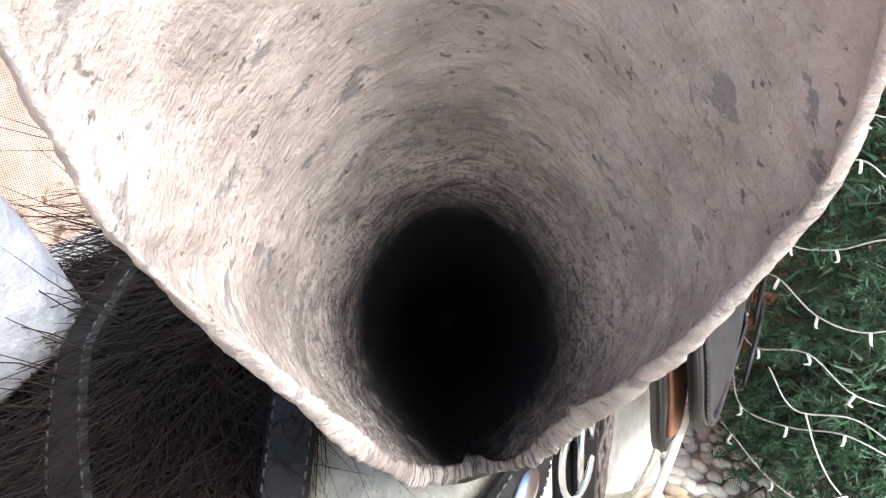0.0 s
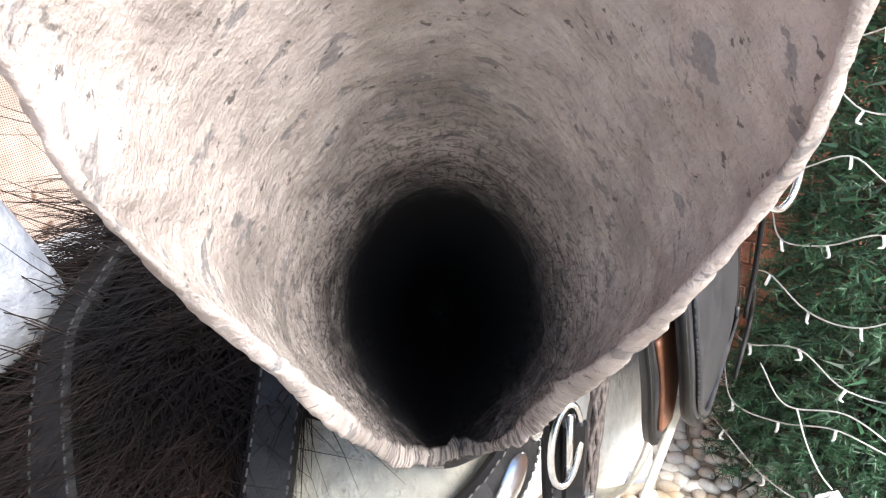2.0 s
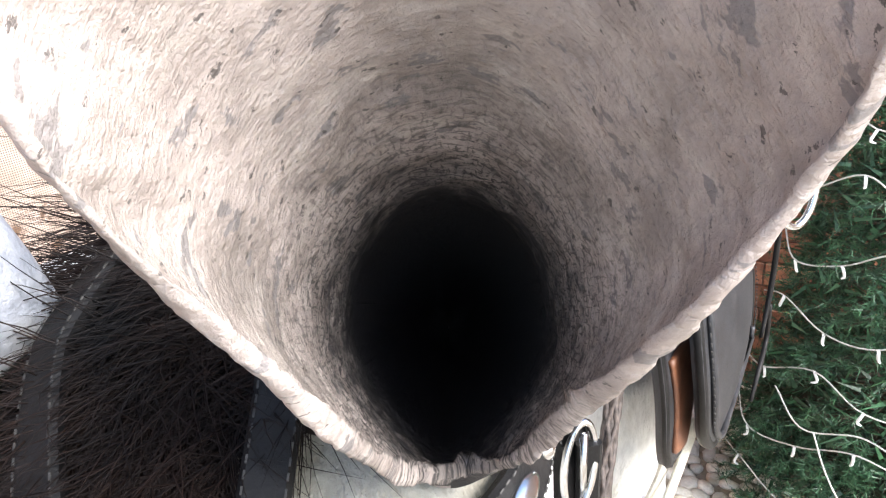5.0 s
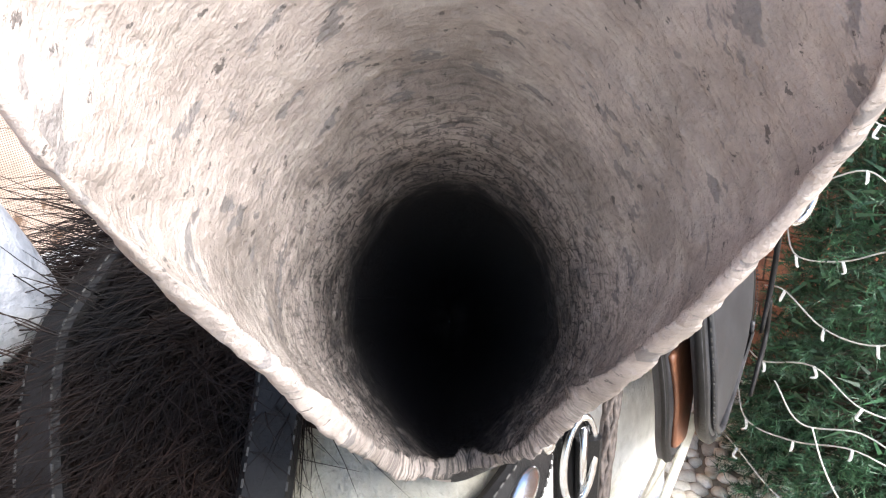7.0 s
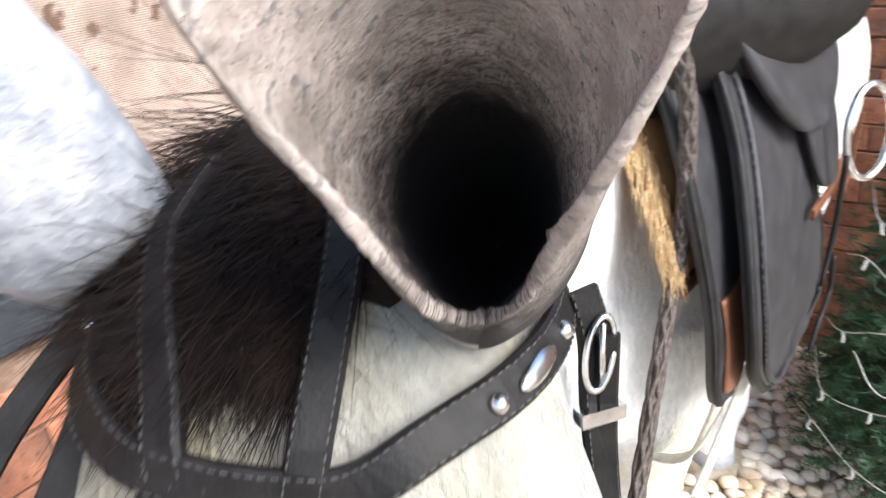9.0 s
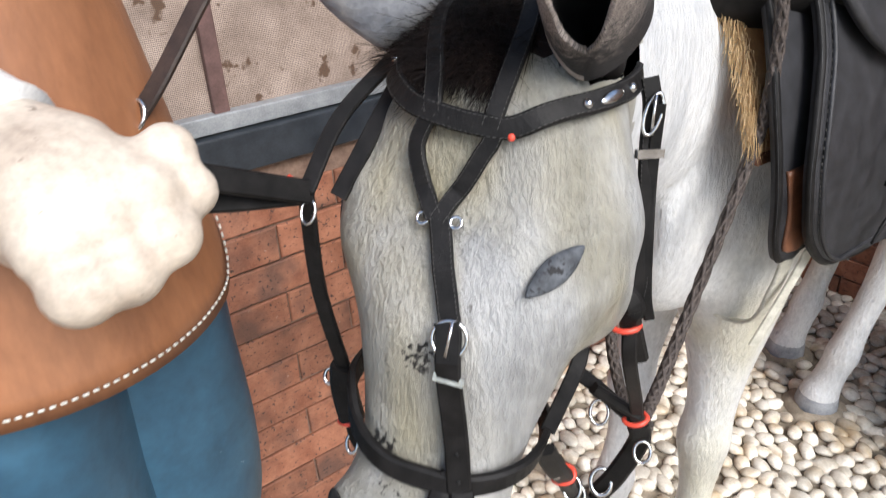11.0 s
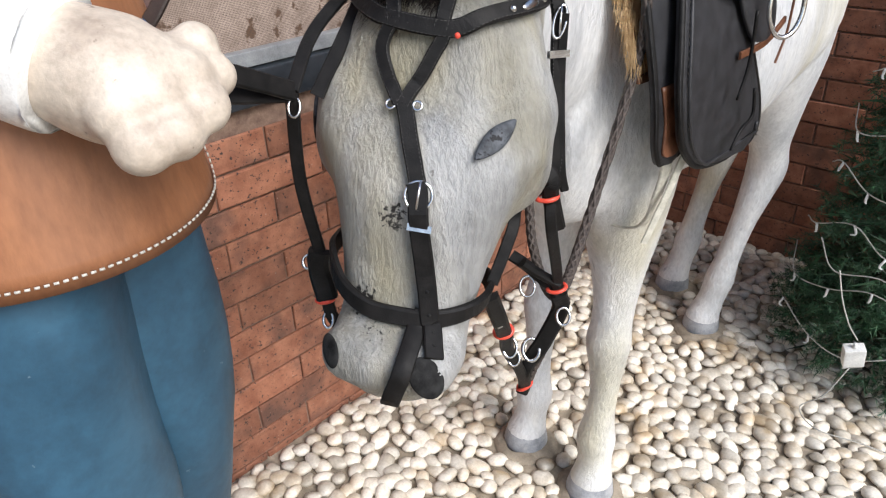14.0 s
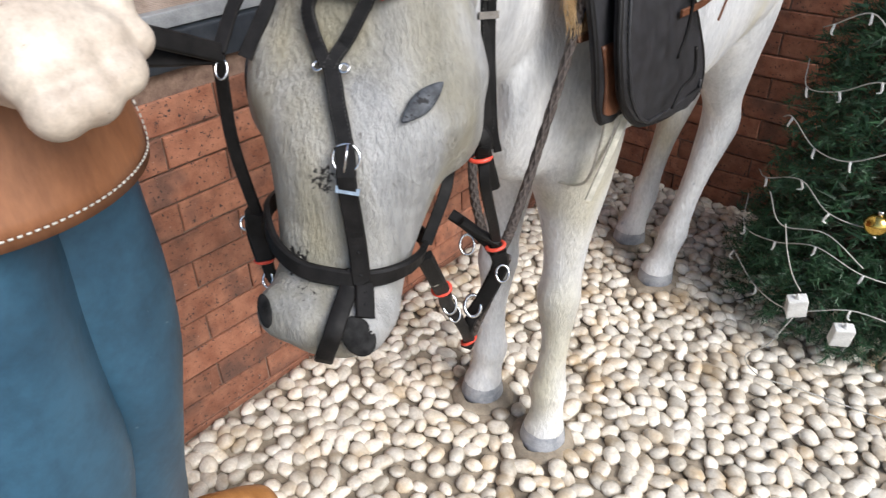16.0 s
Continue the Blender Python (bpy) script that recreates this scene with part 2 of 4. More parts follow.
perforate(SCREEN, 300)
PANEL = mat("orange_tan_hide", (0.50, 0.24, 0.09), (0.62, 0.34, 0.15), 25, 0.6, bump=0.3, fine=260)
HIDE = mat("tan_apron_leather", (0.27, 0.105, 0.045), (0.36, 0.155, 0.07), 9, 0.5, bump=0.25, fine=120, stretch=(1, 1, 0.3), third=(0.25, 0.11, 0.055))
TROUSER = mat("blue_trousers", (0.020, 0.072, 0.125), (0.032, 0.10, 0.165), 8, 0.5, bump=0.3, fine=60, spots=(0.25, 0.32, 0.36), spot_scale=45,
              spot_amount=0.735)
SKIN = mat("cream_painted_plaster", (0.50, 0.41, 0.33), (0.64, 0.56, 0.47), 22, 0.45, bump=0.4, fine=140, spots=(0.25, 0.20, 0.16), spot_scale=55,
           spot_amount=0.665)
SLEEVE = mat("white_painted_sleeve", (0.74, 0.73, 0.70), (0.82, 0.81, 0.79), 20, 0.5, bump=0.3, spots=(0.3, 0.28, 0.26), spot_scale=40, spot_amount=0.72)
BOOT = mat("tan_boot_leather", (0.33, 0.14, 0.04), (0.45, 0.21, 0.07), 20, 0.5)
NEEDLE = mat("green_needles", (0.016, 0.058, 0.026), (0.045, 0.115, 0.05), 25, 0.5, bump=0, per_island=0.5)
BARK = mat("brown_stem", (0.05, 0.035, 0.025), (0.09, 0.06, 0.04), 50, 0.8)
WIRE = mat("white_cable", (0.38, 0.37, 0.34), (0.5, 0.49, 0.45), 60, 0.5, bump=0.05)
PLASTIC = mat("white_plastic", (0.72, 0.72, 0.70), (0.80, 0.80, 0.78), 30, 0.35, bump=0.05)
GOLD = mat("gold_bauble", (0.75, 0.48, 0.10), (0.85, 0.60, 0.18), 30, 0.2, 1.0, bump=0.05)
CREAMWEB = mat("cream_webbing", (0.50, 0.48, 0.40), (0.62, 0.60, 0.52), 60, 0.7, fine=600)
MIRRORED_POST = mat("brown_mirrored_post", (0.10, 0.055, 0.05), (0.16, 0.09, 0.08), 20, 0.6)


# ---- builders ----
def finish(name, bm, material, smooth=True):
    me = bpy.data.meshes.new(name)
    bm.to_mesh(me)
    bm.free()
    mats = material if isinstance(material, (list, tuple)) else [material]
    for m in mats:
        me.materials.append(m)
    if smooth:
        me.polygons.foreach_set("use_smooth", [True] * len(me.polygons))
    return me


def thing(name, bm, material, label, category, group="", kind="", smooth=True):
    ob = new(name, finish(name, bm, material, smooth) if bm else None)
    return tagged(ob, label, category, group, kind)


def part(name, bm, material, parent, label="", smooth=True):
    ob = new(name, finish(name, bm, material, smooth))
    ob.parent = parent
    return tagged(ob, label)


def box(bm, x0, x1, y0, y1, z0, z1, bevel=0.0, mi=0):
    vs = bmesh.ops.create_cube(bm, size=1)["verts"]
    for v in vs:
        v.co = Vector(((x0 + x1) / 2 + v.co.x * (x1 - x0), (y0 + y1) / 2 + v.co.y * (y1 - y0), (z0 + z1) / 2 + v.co.z * (z1 - z0)))
    fs = {f for v in vs for f in v.link_faces}
    for f in fs:
        f.material_index = mi
    if bevel:
        bmesh.ops.bevel(bm, geom=list({e for f in fs for e in f.edges}), offset=bevel, segments=2, affect='EDGES', profile=0.6)
    return bm


def spline(pts, n):
    """n points, evenly in the parameter, on a Catmull-Rom curve through rows of numbers."""
    p = [np.array(q, float) for q in pts]
    p = [2 * p[0] - p[1]] + p + [2 * p[-1] - p[-2]]
    out = []
    for i in range(n):
        u = i / (n - 1) * (len(p) - 3)
        k = min(int(u), len(p) - 4)
        t = u - k
        a, b, c, d = p[k:k + 4]
        out.append(0.5 * (2 * b + (c - a) * t + (2 * a - 5 * b + 4 * c - d) * t * t + (3 * b - a - 3 * c + d) * t ** 3))
    return out


def skin(bm, loops, cap=True, closed=True, mi=0):
    """Bridges loops of points that have equal counts."""
    rows = [[bm.verts.new(p) for p in lp] for lp in loops]
    n = len(rows[0])
    for a, b in zip(rows, rows[1:]):
        for i in range(n if closed else n - 1):
            j = (i + 1) % n
            bm.faces.new((a[i], a[j], b[j], b[i])).material_index = mi
    if cap:
        bm.faces.new(rows[0][::-1]).material_index = mi
        bm.faces.new(rows[-1]).material_index = mi
    return rows


def tube(bm, pts, sides=10, n=None, mi=0, flat=1.0):
    """A tapered tube along rows of x, y, z, radius."""
    rows = spline(pts, n or len(pts) * 4)
    loops = []
    up = Vector((0.31, 0.17, 0.93))
    for i, r in enumerate(rows):
        a, b = Vector(rows[max(i - 1, 0)][:3]), Vector(rows[min(i + 1, len(rows) - 1)][:3])
        d = (b - a).normalized()
        s = d.cross(up).normalized()
        up2 = s.cross(d)
        up = up2
        loops.append([Vector(r[:3]) + (s * math.cos(k / sides * math.tau) + up2 * (math.sin(k / sides * math.tau) * flat)) * max(r[3], 0.0004)
                      for k in range(sides)])
    skin(bm, loops, mi=mi)
    return bm


def ribbon(bm, pts, normals, width, thick, mi=0, lift=0.0):
    """A strap along points with outward normals."""
    loops = []
    n = len(pts)
    for i in range(n):
        d = (pts[min(i + 1, n - 1)] - pts[max(i - 1, 0)]).normalized()
        nn = normals[i].normalized()
        s = d.cross(nn).normalized()
        nn = s.cross(d)
        p = pts[i] + nn * lift
        w, t, e = width / 2, thick, thick * 0.35
        loops.append([p - s * w, p - s * w + nn * (t - e), p - s * (w - e) + nn * t, p + s * (w - e) + nn * t, p + s * w + nn * (t - e), p + s * w])
    skin(bm, loops, mi=mi)
    return bm


def ring(bm, centre, normal, along, rx, ry, r, sides=6, n=24, mi=0):
    nn = Vector(normal).normalized()
    u = (Vector(along) - nn * Vector(along).dot(nn)).normalized()
    v = nn.cross(u)
    rows = []
    for i in range(n):
        a = i / n * math.tau
        c = Vector(centre) + u * (rx * math.cos(a)) + v * (ry * math.sin(a))
        o = (u * math.cos(a) + v * math.sin(a)).normalized()
        rows.append([c + (o * math.cos(k / sides * math.tau) + nn * math.sin(k / sides * math.tau)) * r for k in range(sides)])
    vs = [[bm.verts.new(p) for p in row] for row in rows]
    for i in range(n):
        for k in range(sides):
            bm.faces.new((vs[i][k], vs[i][(k + 1) % sides], vs[(i + 1) % n][(k + 1) % sides], vs[(i + 1) % n][k])).material_index = mi
    return bm


def ball(bm, c, r, scale=(1, 1, 1), sub=2, mi=0):
    vs = bmesh.ops.create_icosphere(bm, subdivisions=sub, radius=r)["verts"]
    for v in vs:
        v.co = Vector((v.co.x * scale[0], v.co.y * scale[1], v.co.z * scale[2])) + Vector(c)
    for f in {f for v in vs for f in v.link_faces}:
        f.material_index = mi
    return vs


# ---- the setting ----
WALL_X, WALL_Y = -0.055, 3.015
bm = bmesh.new()
g = 40
for i in range(g + 1):
    for j in range(g + 1):
        f = lambda k: math.copysign(abs(k / g * 2 - 1) ** 4, k / g * 2 - 1) * 400 + (k / g * 2 - 1) * 3
        bm.verts.new((f(i) + 1, f(j) + 1.5, 0.0))
bm.verts.ensure_lookup_table()
for i in range(g):
    for j in range(g):
        k = i * (g + 1) + j
        bm.faces.new((bm.verts[k], bm.verts[k + g + 1], bm.verts[k + g + 2], bm.verts[k + 1]))
floor = thing("ground", bm, CEMENT, "sandy cement bedding between the cream river pebbles", "floor", kind="structure")

wall_w = thing("wall_west", box(bmesh.new(), -0.30, WALL_X - 0.008, -2.5, WALL_Y + 0.2, 0, 0.955), MORTAR, "low red brick wall under the screened window",
               "brick wall", kind="structure", smooth=False)
wall_n = thing("wall_north", box(bmesh.new(), WALL_X - 0.006, 4.5, WALL_Y + 0.008, WALL_Y + 0.25, 0, 2.8), MORTAR, "dark red brick wall behind the tree",
               "brick wall", kind="structure", smooth=False)
bm = box(bmesh.new(), -0.30, WALL_X - 0.01, 2.3, WALL_Y + 0.2, 0.959, 2.8)
thing("wall_pier", bm, MORTAR, "brick pier beside the screened window", "brick wall", kind="structure", smooth=False)

win = thing("window_1", None, None, "screened window with grey aluminium frame and dark sill", "window", kind="structure")
part("sill", box(bmesh.new(), WALL_X - 0.20, WALL_X + 0.012, -2.5, 2.29, 0.959, 1.035, 0.004), NAVY, win, "dark painted sill", smooth=False)
part("window_frame", box(bmesh.new(), WALL_X - 0.06, WALL_X - 0.005, -2.5, 2.29, 1.039, 1.072, 0.003), ALU, win, "grey aluminium rail", smooth=False)
part("window_frame", box(bmesh.new(), WALL_X - 0.06, WALL_X - 0.005, -2.5, 2.29, 2.3, 2.36, 0.003), ALU, win, "grey aluminium rail", smooth=False)
# Added bar stands for the dark post reflected in the window.
part("mullion", box(bmesh.new(), WALL_X - 0.028, WALL_X - 0.012, 0.955, 0.985, 1.07, 2.302, 0.003), MIRRORED_POST, win, "dark brown bar for a post reflected in the window", smooth=False)
part("screen", box(bmesh.new(), WALL_X - 0.05, WALL_X - 0.03, -2.5, 2.29, 1.070, 2.302), SCREEN, win, "perforated screen tinted for the ground showing in it", smooth=False)

# ---- the horse ----
# Head: a line down the face, with the way to the horse's left and the way out of the face.
FACE0 = Vector((0.7944, 0.8516, 1.2904))
AX = Vector((0.1028, -0.3764, -0.9207)).normalized()
SIDE = Vector((0.8162, 0.561, -0.1382))
SIDE = (SIDE - AX * SIDE.dot(AX)).normalized()
OUT = SIDE.cross(AX).normalized()
if OUT.y > 0:
    OUT = -OUT
# along the face, half width, depth, how far the face line is set back
HEAD = [(-0.11, 0.046, 0.10, 0.060), (-0.07, 0.082, 0.149, 0.036), (0.0, 0.103, 0.187, 0.003), (0.065, 0.132, 0.172, 0.012), (0.12, 0.127, 0.160, -0.005),
        (0.185, 0.096, 0.203, -0.008), (0.25, 0.080, 0.161, 0.011), (0.305, 0.071, 0.135, 0.020), (0.345, 0.076, 0.110, -0.017), (0.375, 0.058, 0.091, -0.005),
        (0.40, 0.031, 0.050, 0.036)]


def head_at(s):
    k = [h[0] for h in HEAD]
    return [float(np.interp(s, k, [h[i] for h in HEAD])) for i in (1, 2, 3)]


def head_point(s, deg):
    """The head's surface: s metres down the face, deg round from the middle of the face to the horse's left."""
    w, d, back = head_at(s)
    a = radians(deg)
    c, q = math.cos(a), math.sin(a)
    e = 0.78
    x = math.copysign(abs(q) ** e, q) * w
    y = math.copysign(abs(c) ** e, c) * d / 2
    return FACE0 + AX * s - OUT * (d / 2 + back) + SIDE * x + OUT * y


def head_normal(s, deg):
    t = head_point(s, deg + 4) - head_point(s, deg - 4)
    u = head_point(s + 0.01, deg) - head_point(s - 0.01, deg)
    n = t.cross(u).normalized()
    w, d, back = head_at(s)
    return n if n.dot(head_point(s, deg) - (FACE0 + AX * s - OUT * (d / 2 + back))) > 0 else -n


bm = bmesh.new()
skin(bm, [[head_point(s, 360 * k / 40) for k in range(40)] for s in [h[0] for h in spline([(q[0],) for q in HEAD], 50)]])


def body_loop(y, x, z, w, h, tilt=0.0):
    return [(x + w * math.copysign(abs(math.sin(a)) ** 0.9, math.sin(a)), y + tilt * math.cos(a), z + h * math.copysign(abs(math.cos(a)) ** 0.9, math.cos(a)))
            for a in [math.tau * k / 32 for k in range(32)]]


BODY = [(1.24, 0.632, 1.03, 0.07, 0.10, 0), (1.28, 0.63, 1.04, 0.085, 0.18, 0), (1.36, 0.627, 1.06, 0.105, 0.24, 0), (1.516, 0.62, 1.08, 0.16, 0.255, 0),
        (1.725, 0.605, 1.08, 0.22, 0.253, 0), (1.996, 0.585, 1.095, 0.23, 0.24, 0), (2.22, 0.568, 1.11, 0.236, 0.233, 0), (2.37, 0.55, 1.108, 0.21, 0.21, 0),
        (2.487, 0.536, 1.09, 0.15, 0.148, 0), (2.547, 0.528, 1.08, 0.054, 0.064, 0)]
skin(bm, [body_loop(*r) for r in spline(BODY, 40)])
# neck, from the shoulders to the poll
NECK = [(0.625, 1.496, 1.152, 0.118), (0.628, 1.335, 1.175, 0.118), (0.657, 1.189, 1.234, 0.118), (0.695, 1.07, 1.267, 0.108), (0.722, 0.985, 1.275, 0.10),
        (0.738, 0.93, 1.265, 0.09)]
loops = []
rows = spline(NECK, 26)
for i, r in enumerate(rows):
    d = (Vector(rows[min(i + 1, 25)][:3]) - Vector(rows[max(i - 1, 0)][:3])).normalized()
    s = d.cross(Vector((0, 0, 1))).normalized()
    u = s.cross(d)
    loops.append([Vector(r[:3]) + s * (math.cos(k / 28 * math.tau) * r[3] * 0.72) + u * (math.sin(k / 28 * math.tau) * r[3] * 1.35) for k in range(28)])
skin(bm, loops)
FRONT = [(0, 0, 0, 0.060), (0, 0, 0.05, 0.052), (-0.002, 0.005, 0.075, 0.045), (-0.006, 0.01, 0.115, 0.040), (-0.012, 0.012, 0.165, 0.046),
         (-0.012, 0.01, 0.22, 0.036), (-0.012, 0.01, 0.30, 0.032), (-0.016, 0.008, 0.38, 0.040), (-0.020, 0.005, 0.44, 0.049), (-0.022, 0.008, 0.50, 0.043),
         (-0.028, 0.01, 0.60, 0.053), (-0.035, 0.0, 0.72, 0.080), (-0.045, -0.03, 0.84, 0.11), (-0.06, -0.05, 0.95, 0.12)]
HIND = [(0, 0, 0, 0.056), (0, 0, 0.05, 0.050), (0.003, 0.01, 0.08, 0.042), (0.010, 0.02, 0.13, 0.038), (0.016, 0.028, 0.18, 0.042), (0.022, 0.035, 0.25, 0.034),
        (0.034, 0.05, 0.36, 0.034), (0.046, 0.07, 0.46, 0.044), (0.052, 0.085, 0.53, 0.052), (0.050, 0.06, 0.60, 0.050), (0.042, 0.02, 0.70, 0.075),
        (0.02, -0.03, 0.84, 0.125), (0.0, -0.06, 0.98, 0.15)]
FEET = [((0.662, 1.50), FRONT, 1), ((0.437, 1.535), FRONT, -0.35), ((0.565, 2.345), HIND, 1), ((0.372, 2.525), HIND, 0.9)]
for (fx, fy), leg, mir in FEET:
    lean, drift, tall, stout = (0.05, 0.016, 1.07, 1.05) if leg is FRONT else (0.06, -0.035, 1.12, 1.11)
    tube(bm, [(fx + a * mir + lean * c, fy + b + drift * c, c * tall, r * stout) for a, b, c, r in leg], 20, 60)
# brow ridge, cheek and nostril swellings
for s, deg, r, sink in [(0.078, 44, 0.034, 0.027), (0.078, -52, 0.034, 0.027), (0.335, 30, 0.030, 0.020), (0.335, -48, 0.030, 0.020), (0.14, 100, 0.06, 0.046),
                        (0.14, -100, 0.06, 0.046)]:
    ball(bm, head_point(s, deg) - head_normal(s, deg) * sink, r, (1, 1, 1.15), 3)
rough = bpy.data.meshes.new("rough")
bm.to_mesh(rough)
bm.free()
tmp = new("tmp", rough)
mod = tmp.modifiers.new("join", "REMESH")
mod.mode, mod.voxel_size = 'VOXEL', 0.008
sm = tmp.modifiers.new("soft", "SMOOTH")
sm.factor, sm.iterations = 0.5, 10
joined = bpy.data.meshes.new_from_object(tmp.evaluated_get(bpy.context.evaluated_depsgraph_get()))
bpy.data.objects.remove(tmp)
bm = bmesh.new()
bm.from_mesh(joined)

# ear: its own axes, x across, y up the ear, z out of the opening
EARM = look((0.914, 0.77, 1.457), (-0.016, 2.352, 0.662), -4.3)
RIM = [(0.0052, -0.0552, -0.181), (-0.0085, -0.0505, -0.160), (-0.0165, -0.0360, -0.130), (-0.0237, -0.0215, -0.109), (-0.0330, -0.0085, -0.096),
       (-0.0420, 0.0050, -0.083), (-0.0450, 0.0145, -0.073), (-0.046, 0.040, -0.056), (-0.028, 0.075, -0.044), (0.002, 0.090, -0.038), (0.028, 0.075, -0.042),
       (0.0400, 0.045, -0.052), (0.0440, 0.0215, -0.070), (0.0424, 0.0085, -0.084), (0.0365, -0.0060, -0.098), (0.0306, -0.0180, -0.115), (0.0232, -0.0330, -0.139),
       (0.0150, -0.0475, -0.163)]
NR = 420
rim = [Vector(p) for p in spline(RIM + RIM[:1], NR + 1)[:NR]]


def hole(i, k=1.0):
    """The mouth of the ear canal, at the angle of rim point i."""
    u = i / NR
    a = -math.pi / 2 - u * math.tau
    x, y = 0.0270 * math.cos(a), 0.034 * math.sin(a)
    if y < 0:
        x *= 1 - 0.45 * (y / 0.034) ** 2
        y *= 1.10
    return Vector((0.0005 + x * k, -0.0190 + y * k, -0.205))


def ear_inner(i, w):
    r, h = rim[i], hole(i)
    f = (1 - w) ** 1.9
    z = r.z + (h.z - r.z) * w
    return Vector((h.x + (r.x - h.x) * f, h.y + (r.y - h.y) * f, z))


loops = []
for w in [1.0, 0.8, 0.6, 0.42, 0.28, 0.16, 0.08, 0.03]:
    lp = []
    for i in range(NR):
        p = ear_inner(i, w)
        o = Vector((rim[i].x - 0.003, rim[i].y + 0.012 - 0.0, 0)).normalized()
        lp.append(p + o * (0.0014 + 0.012 * w) + Vector((0, 0, -0.006 * min(1, 8 * w) - 0.001)))
    loops.append(lp)
for k in range(7):
    a = math.pi * k / 6
    lp = []
    for i in range(NR):
        o = Vector((rim[i].x - 0.003, rim[i].y + 0.012, 0)).normalized()
        n = noise.noise(rim[i] * 60 + Vector((0, 0, k * 0.3))) * 0.0012 + noise.noise(rim[i] * 380 + Vector((k * 1.7, k * 0.9, 0))) * 0.0006
        n -= 0.0022 * max(0.0, noise.noise(rim[i] * 150 + Vector((5, k * 0.45, 0))) - 0.2)
        lp.append(rim[i] + o * (-0.0008 + 0.0022 * math.cos(a) + n) + Vector((0, 0, 0.0022 * math.sin(a) + n)))
    loops.append(lp)
for w in [0.0125 * j for j in range(1, 80)] + [1.0]:
    lp = []
    for i in range(NR):
        p = ear_inner(i, w)
        n = noise.noise(p * 90) * 0.0009 + noise.noise(Vector((p.x * 150, p.y * 150, p.z * 500))) * 0.0006 + noise.noise(p * 420) * 0.00035
        lp.append(p + Vector((p.x, p.y + 0.0190, 0)).normalized() * n)
    loops.append(lp)
for dz, k in [(0.012, 0.97), (0.03, 0.9), (0.06, 0.78), (0.10, 0.62), (0.14, 0.42), (0.16, 0.2), (0.165, 0.02)]:
    loops.append([hole(i, k) + Vector((0, -0.12 * dz, -dz)) for i in range(NR)])
INV = EARM.inverted()
# the canal is open into the head
gone = []
for v in bm.verts:
    q = INV @ v.co
    if -0.38 < q.z < -0.10:
        zz = max(0.0, -q.z - 0.205)
        k = 1.0 - 2.6 * zz + 0.12
        if k > 0 and ((q.x - 0.0005) / (0.0285 * k)) ** 2 + ((q.y + 0.0190 + 0.12 * zz) / (0.038 * k)) ** 2 < 1:
            gone.append(v)
bmesh.ops.delete(bm, geom=gone, context='VERTS')
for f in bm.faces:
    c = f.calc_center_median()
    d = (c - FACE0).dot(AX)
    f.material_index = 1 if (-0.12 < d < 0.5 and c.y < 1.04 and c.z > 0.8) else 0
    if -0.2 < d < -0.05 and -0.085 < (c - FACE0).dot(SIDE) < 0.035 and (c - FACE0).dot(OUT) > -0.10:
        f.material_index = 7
    if c.z < 0.062:
        f.material_index = 2
before = len(bm.faces)
uv = bm.loops.layers.uv.new("round")
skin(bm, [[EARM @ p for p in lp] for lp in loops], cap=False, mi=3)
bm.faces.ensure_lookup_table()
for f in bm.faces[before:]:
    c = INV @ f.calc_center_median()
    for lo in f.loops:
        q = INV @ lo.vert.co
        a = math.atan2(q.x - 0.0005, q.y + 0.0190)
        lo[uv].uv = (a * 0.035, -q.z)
# the other ear, seen from its back
E2 = Vector((0.678, 0.868, 1.332))
tip = Vector((0.610, 0.785, 1.51))
loops = []
for k in range(17):
    u = k / 16
    c = E2.lerp(tip, u) + OUT * 0.012 * math.sin(u * math.pi)
    r = 0.051 * (math.sin(math.pi * (0.17 + 0.81 * u)) ** 0.75) + 0.001
    d = (tip - E2).normalized()
    s = d.cross(OUT).normalized()
    loops.append([c + s * (r * math.cos(q / 28 * math.tau)) + OUT * (r * 0.62 * math.sin(q / 28 * math.tau) + 0.0012 * noise.noise(c * 40 + s * q)) for q in range(28)])
skin(bm, loops, mi=6)
# painted eyes and nostrils
for s, deg, mi, r, sc in [(0.106, 26, 4, 0.0195, 1.0), (0.106, -92, 4, 0.0195, 1.0)]:
    n = head_normal(s, deg)
    c = head_point(s, deg) + n * 0.0042
    vs = ball(bm, (0, 0, 0), r, (1, 1, 1), 3, mi)
    u = (AX * 0.8 - SIDE * math.copysign(0.6, deg)).normalized()
    u = (u - n * u.dot(n)).normalized()
    for v in vs:
        q = v.co.copy()
        v.co = c + n * (q.x * 0.20) + u * (q.y * 1.55) + n.cross(u) * (q.z * 0.56 * (1 - 0.5 * min(1, abs(q.y) / r) ** 2))
for along, deg, size in ((0.350, 26, 0.018), (0.344, -50, 0.014)):
    n = head_normal(along, deg)
    c = head_point(along, deg) + n * 0.0030
    vs = ball(bm, (0, 0, 0), size, (1, 1, 1), 3, 5)
    for v in vs:
        q = v.co.copy()
        v.co = c + n * (q.x * 0.22) + (AX * 0.8 + n.cross(AX) * 0.6) * (q.y * 1.35) + (n.cross(AX) * 0.8 - AX * 0.6) * (q.z * 0.95)
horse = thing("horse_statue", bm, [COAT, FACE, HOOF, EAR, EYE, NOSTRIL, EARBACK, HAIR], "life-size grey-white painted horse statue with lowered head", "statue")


# ---- bridle ----
def on_head(rows, n=24, lift=0.002):
    """Points and normals on the head along rows of s, deg."""
    r = spline(rows, n)
    return [head_point(a, b) + head_normal(a, b) * (lift + 0.006) for a, b in r], [head_normal(a, b) for a, b in r]


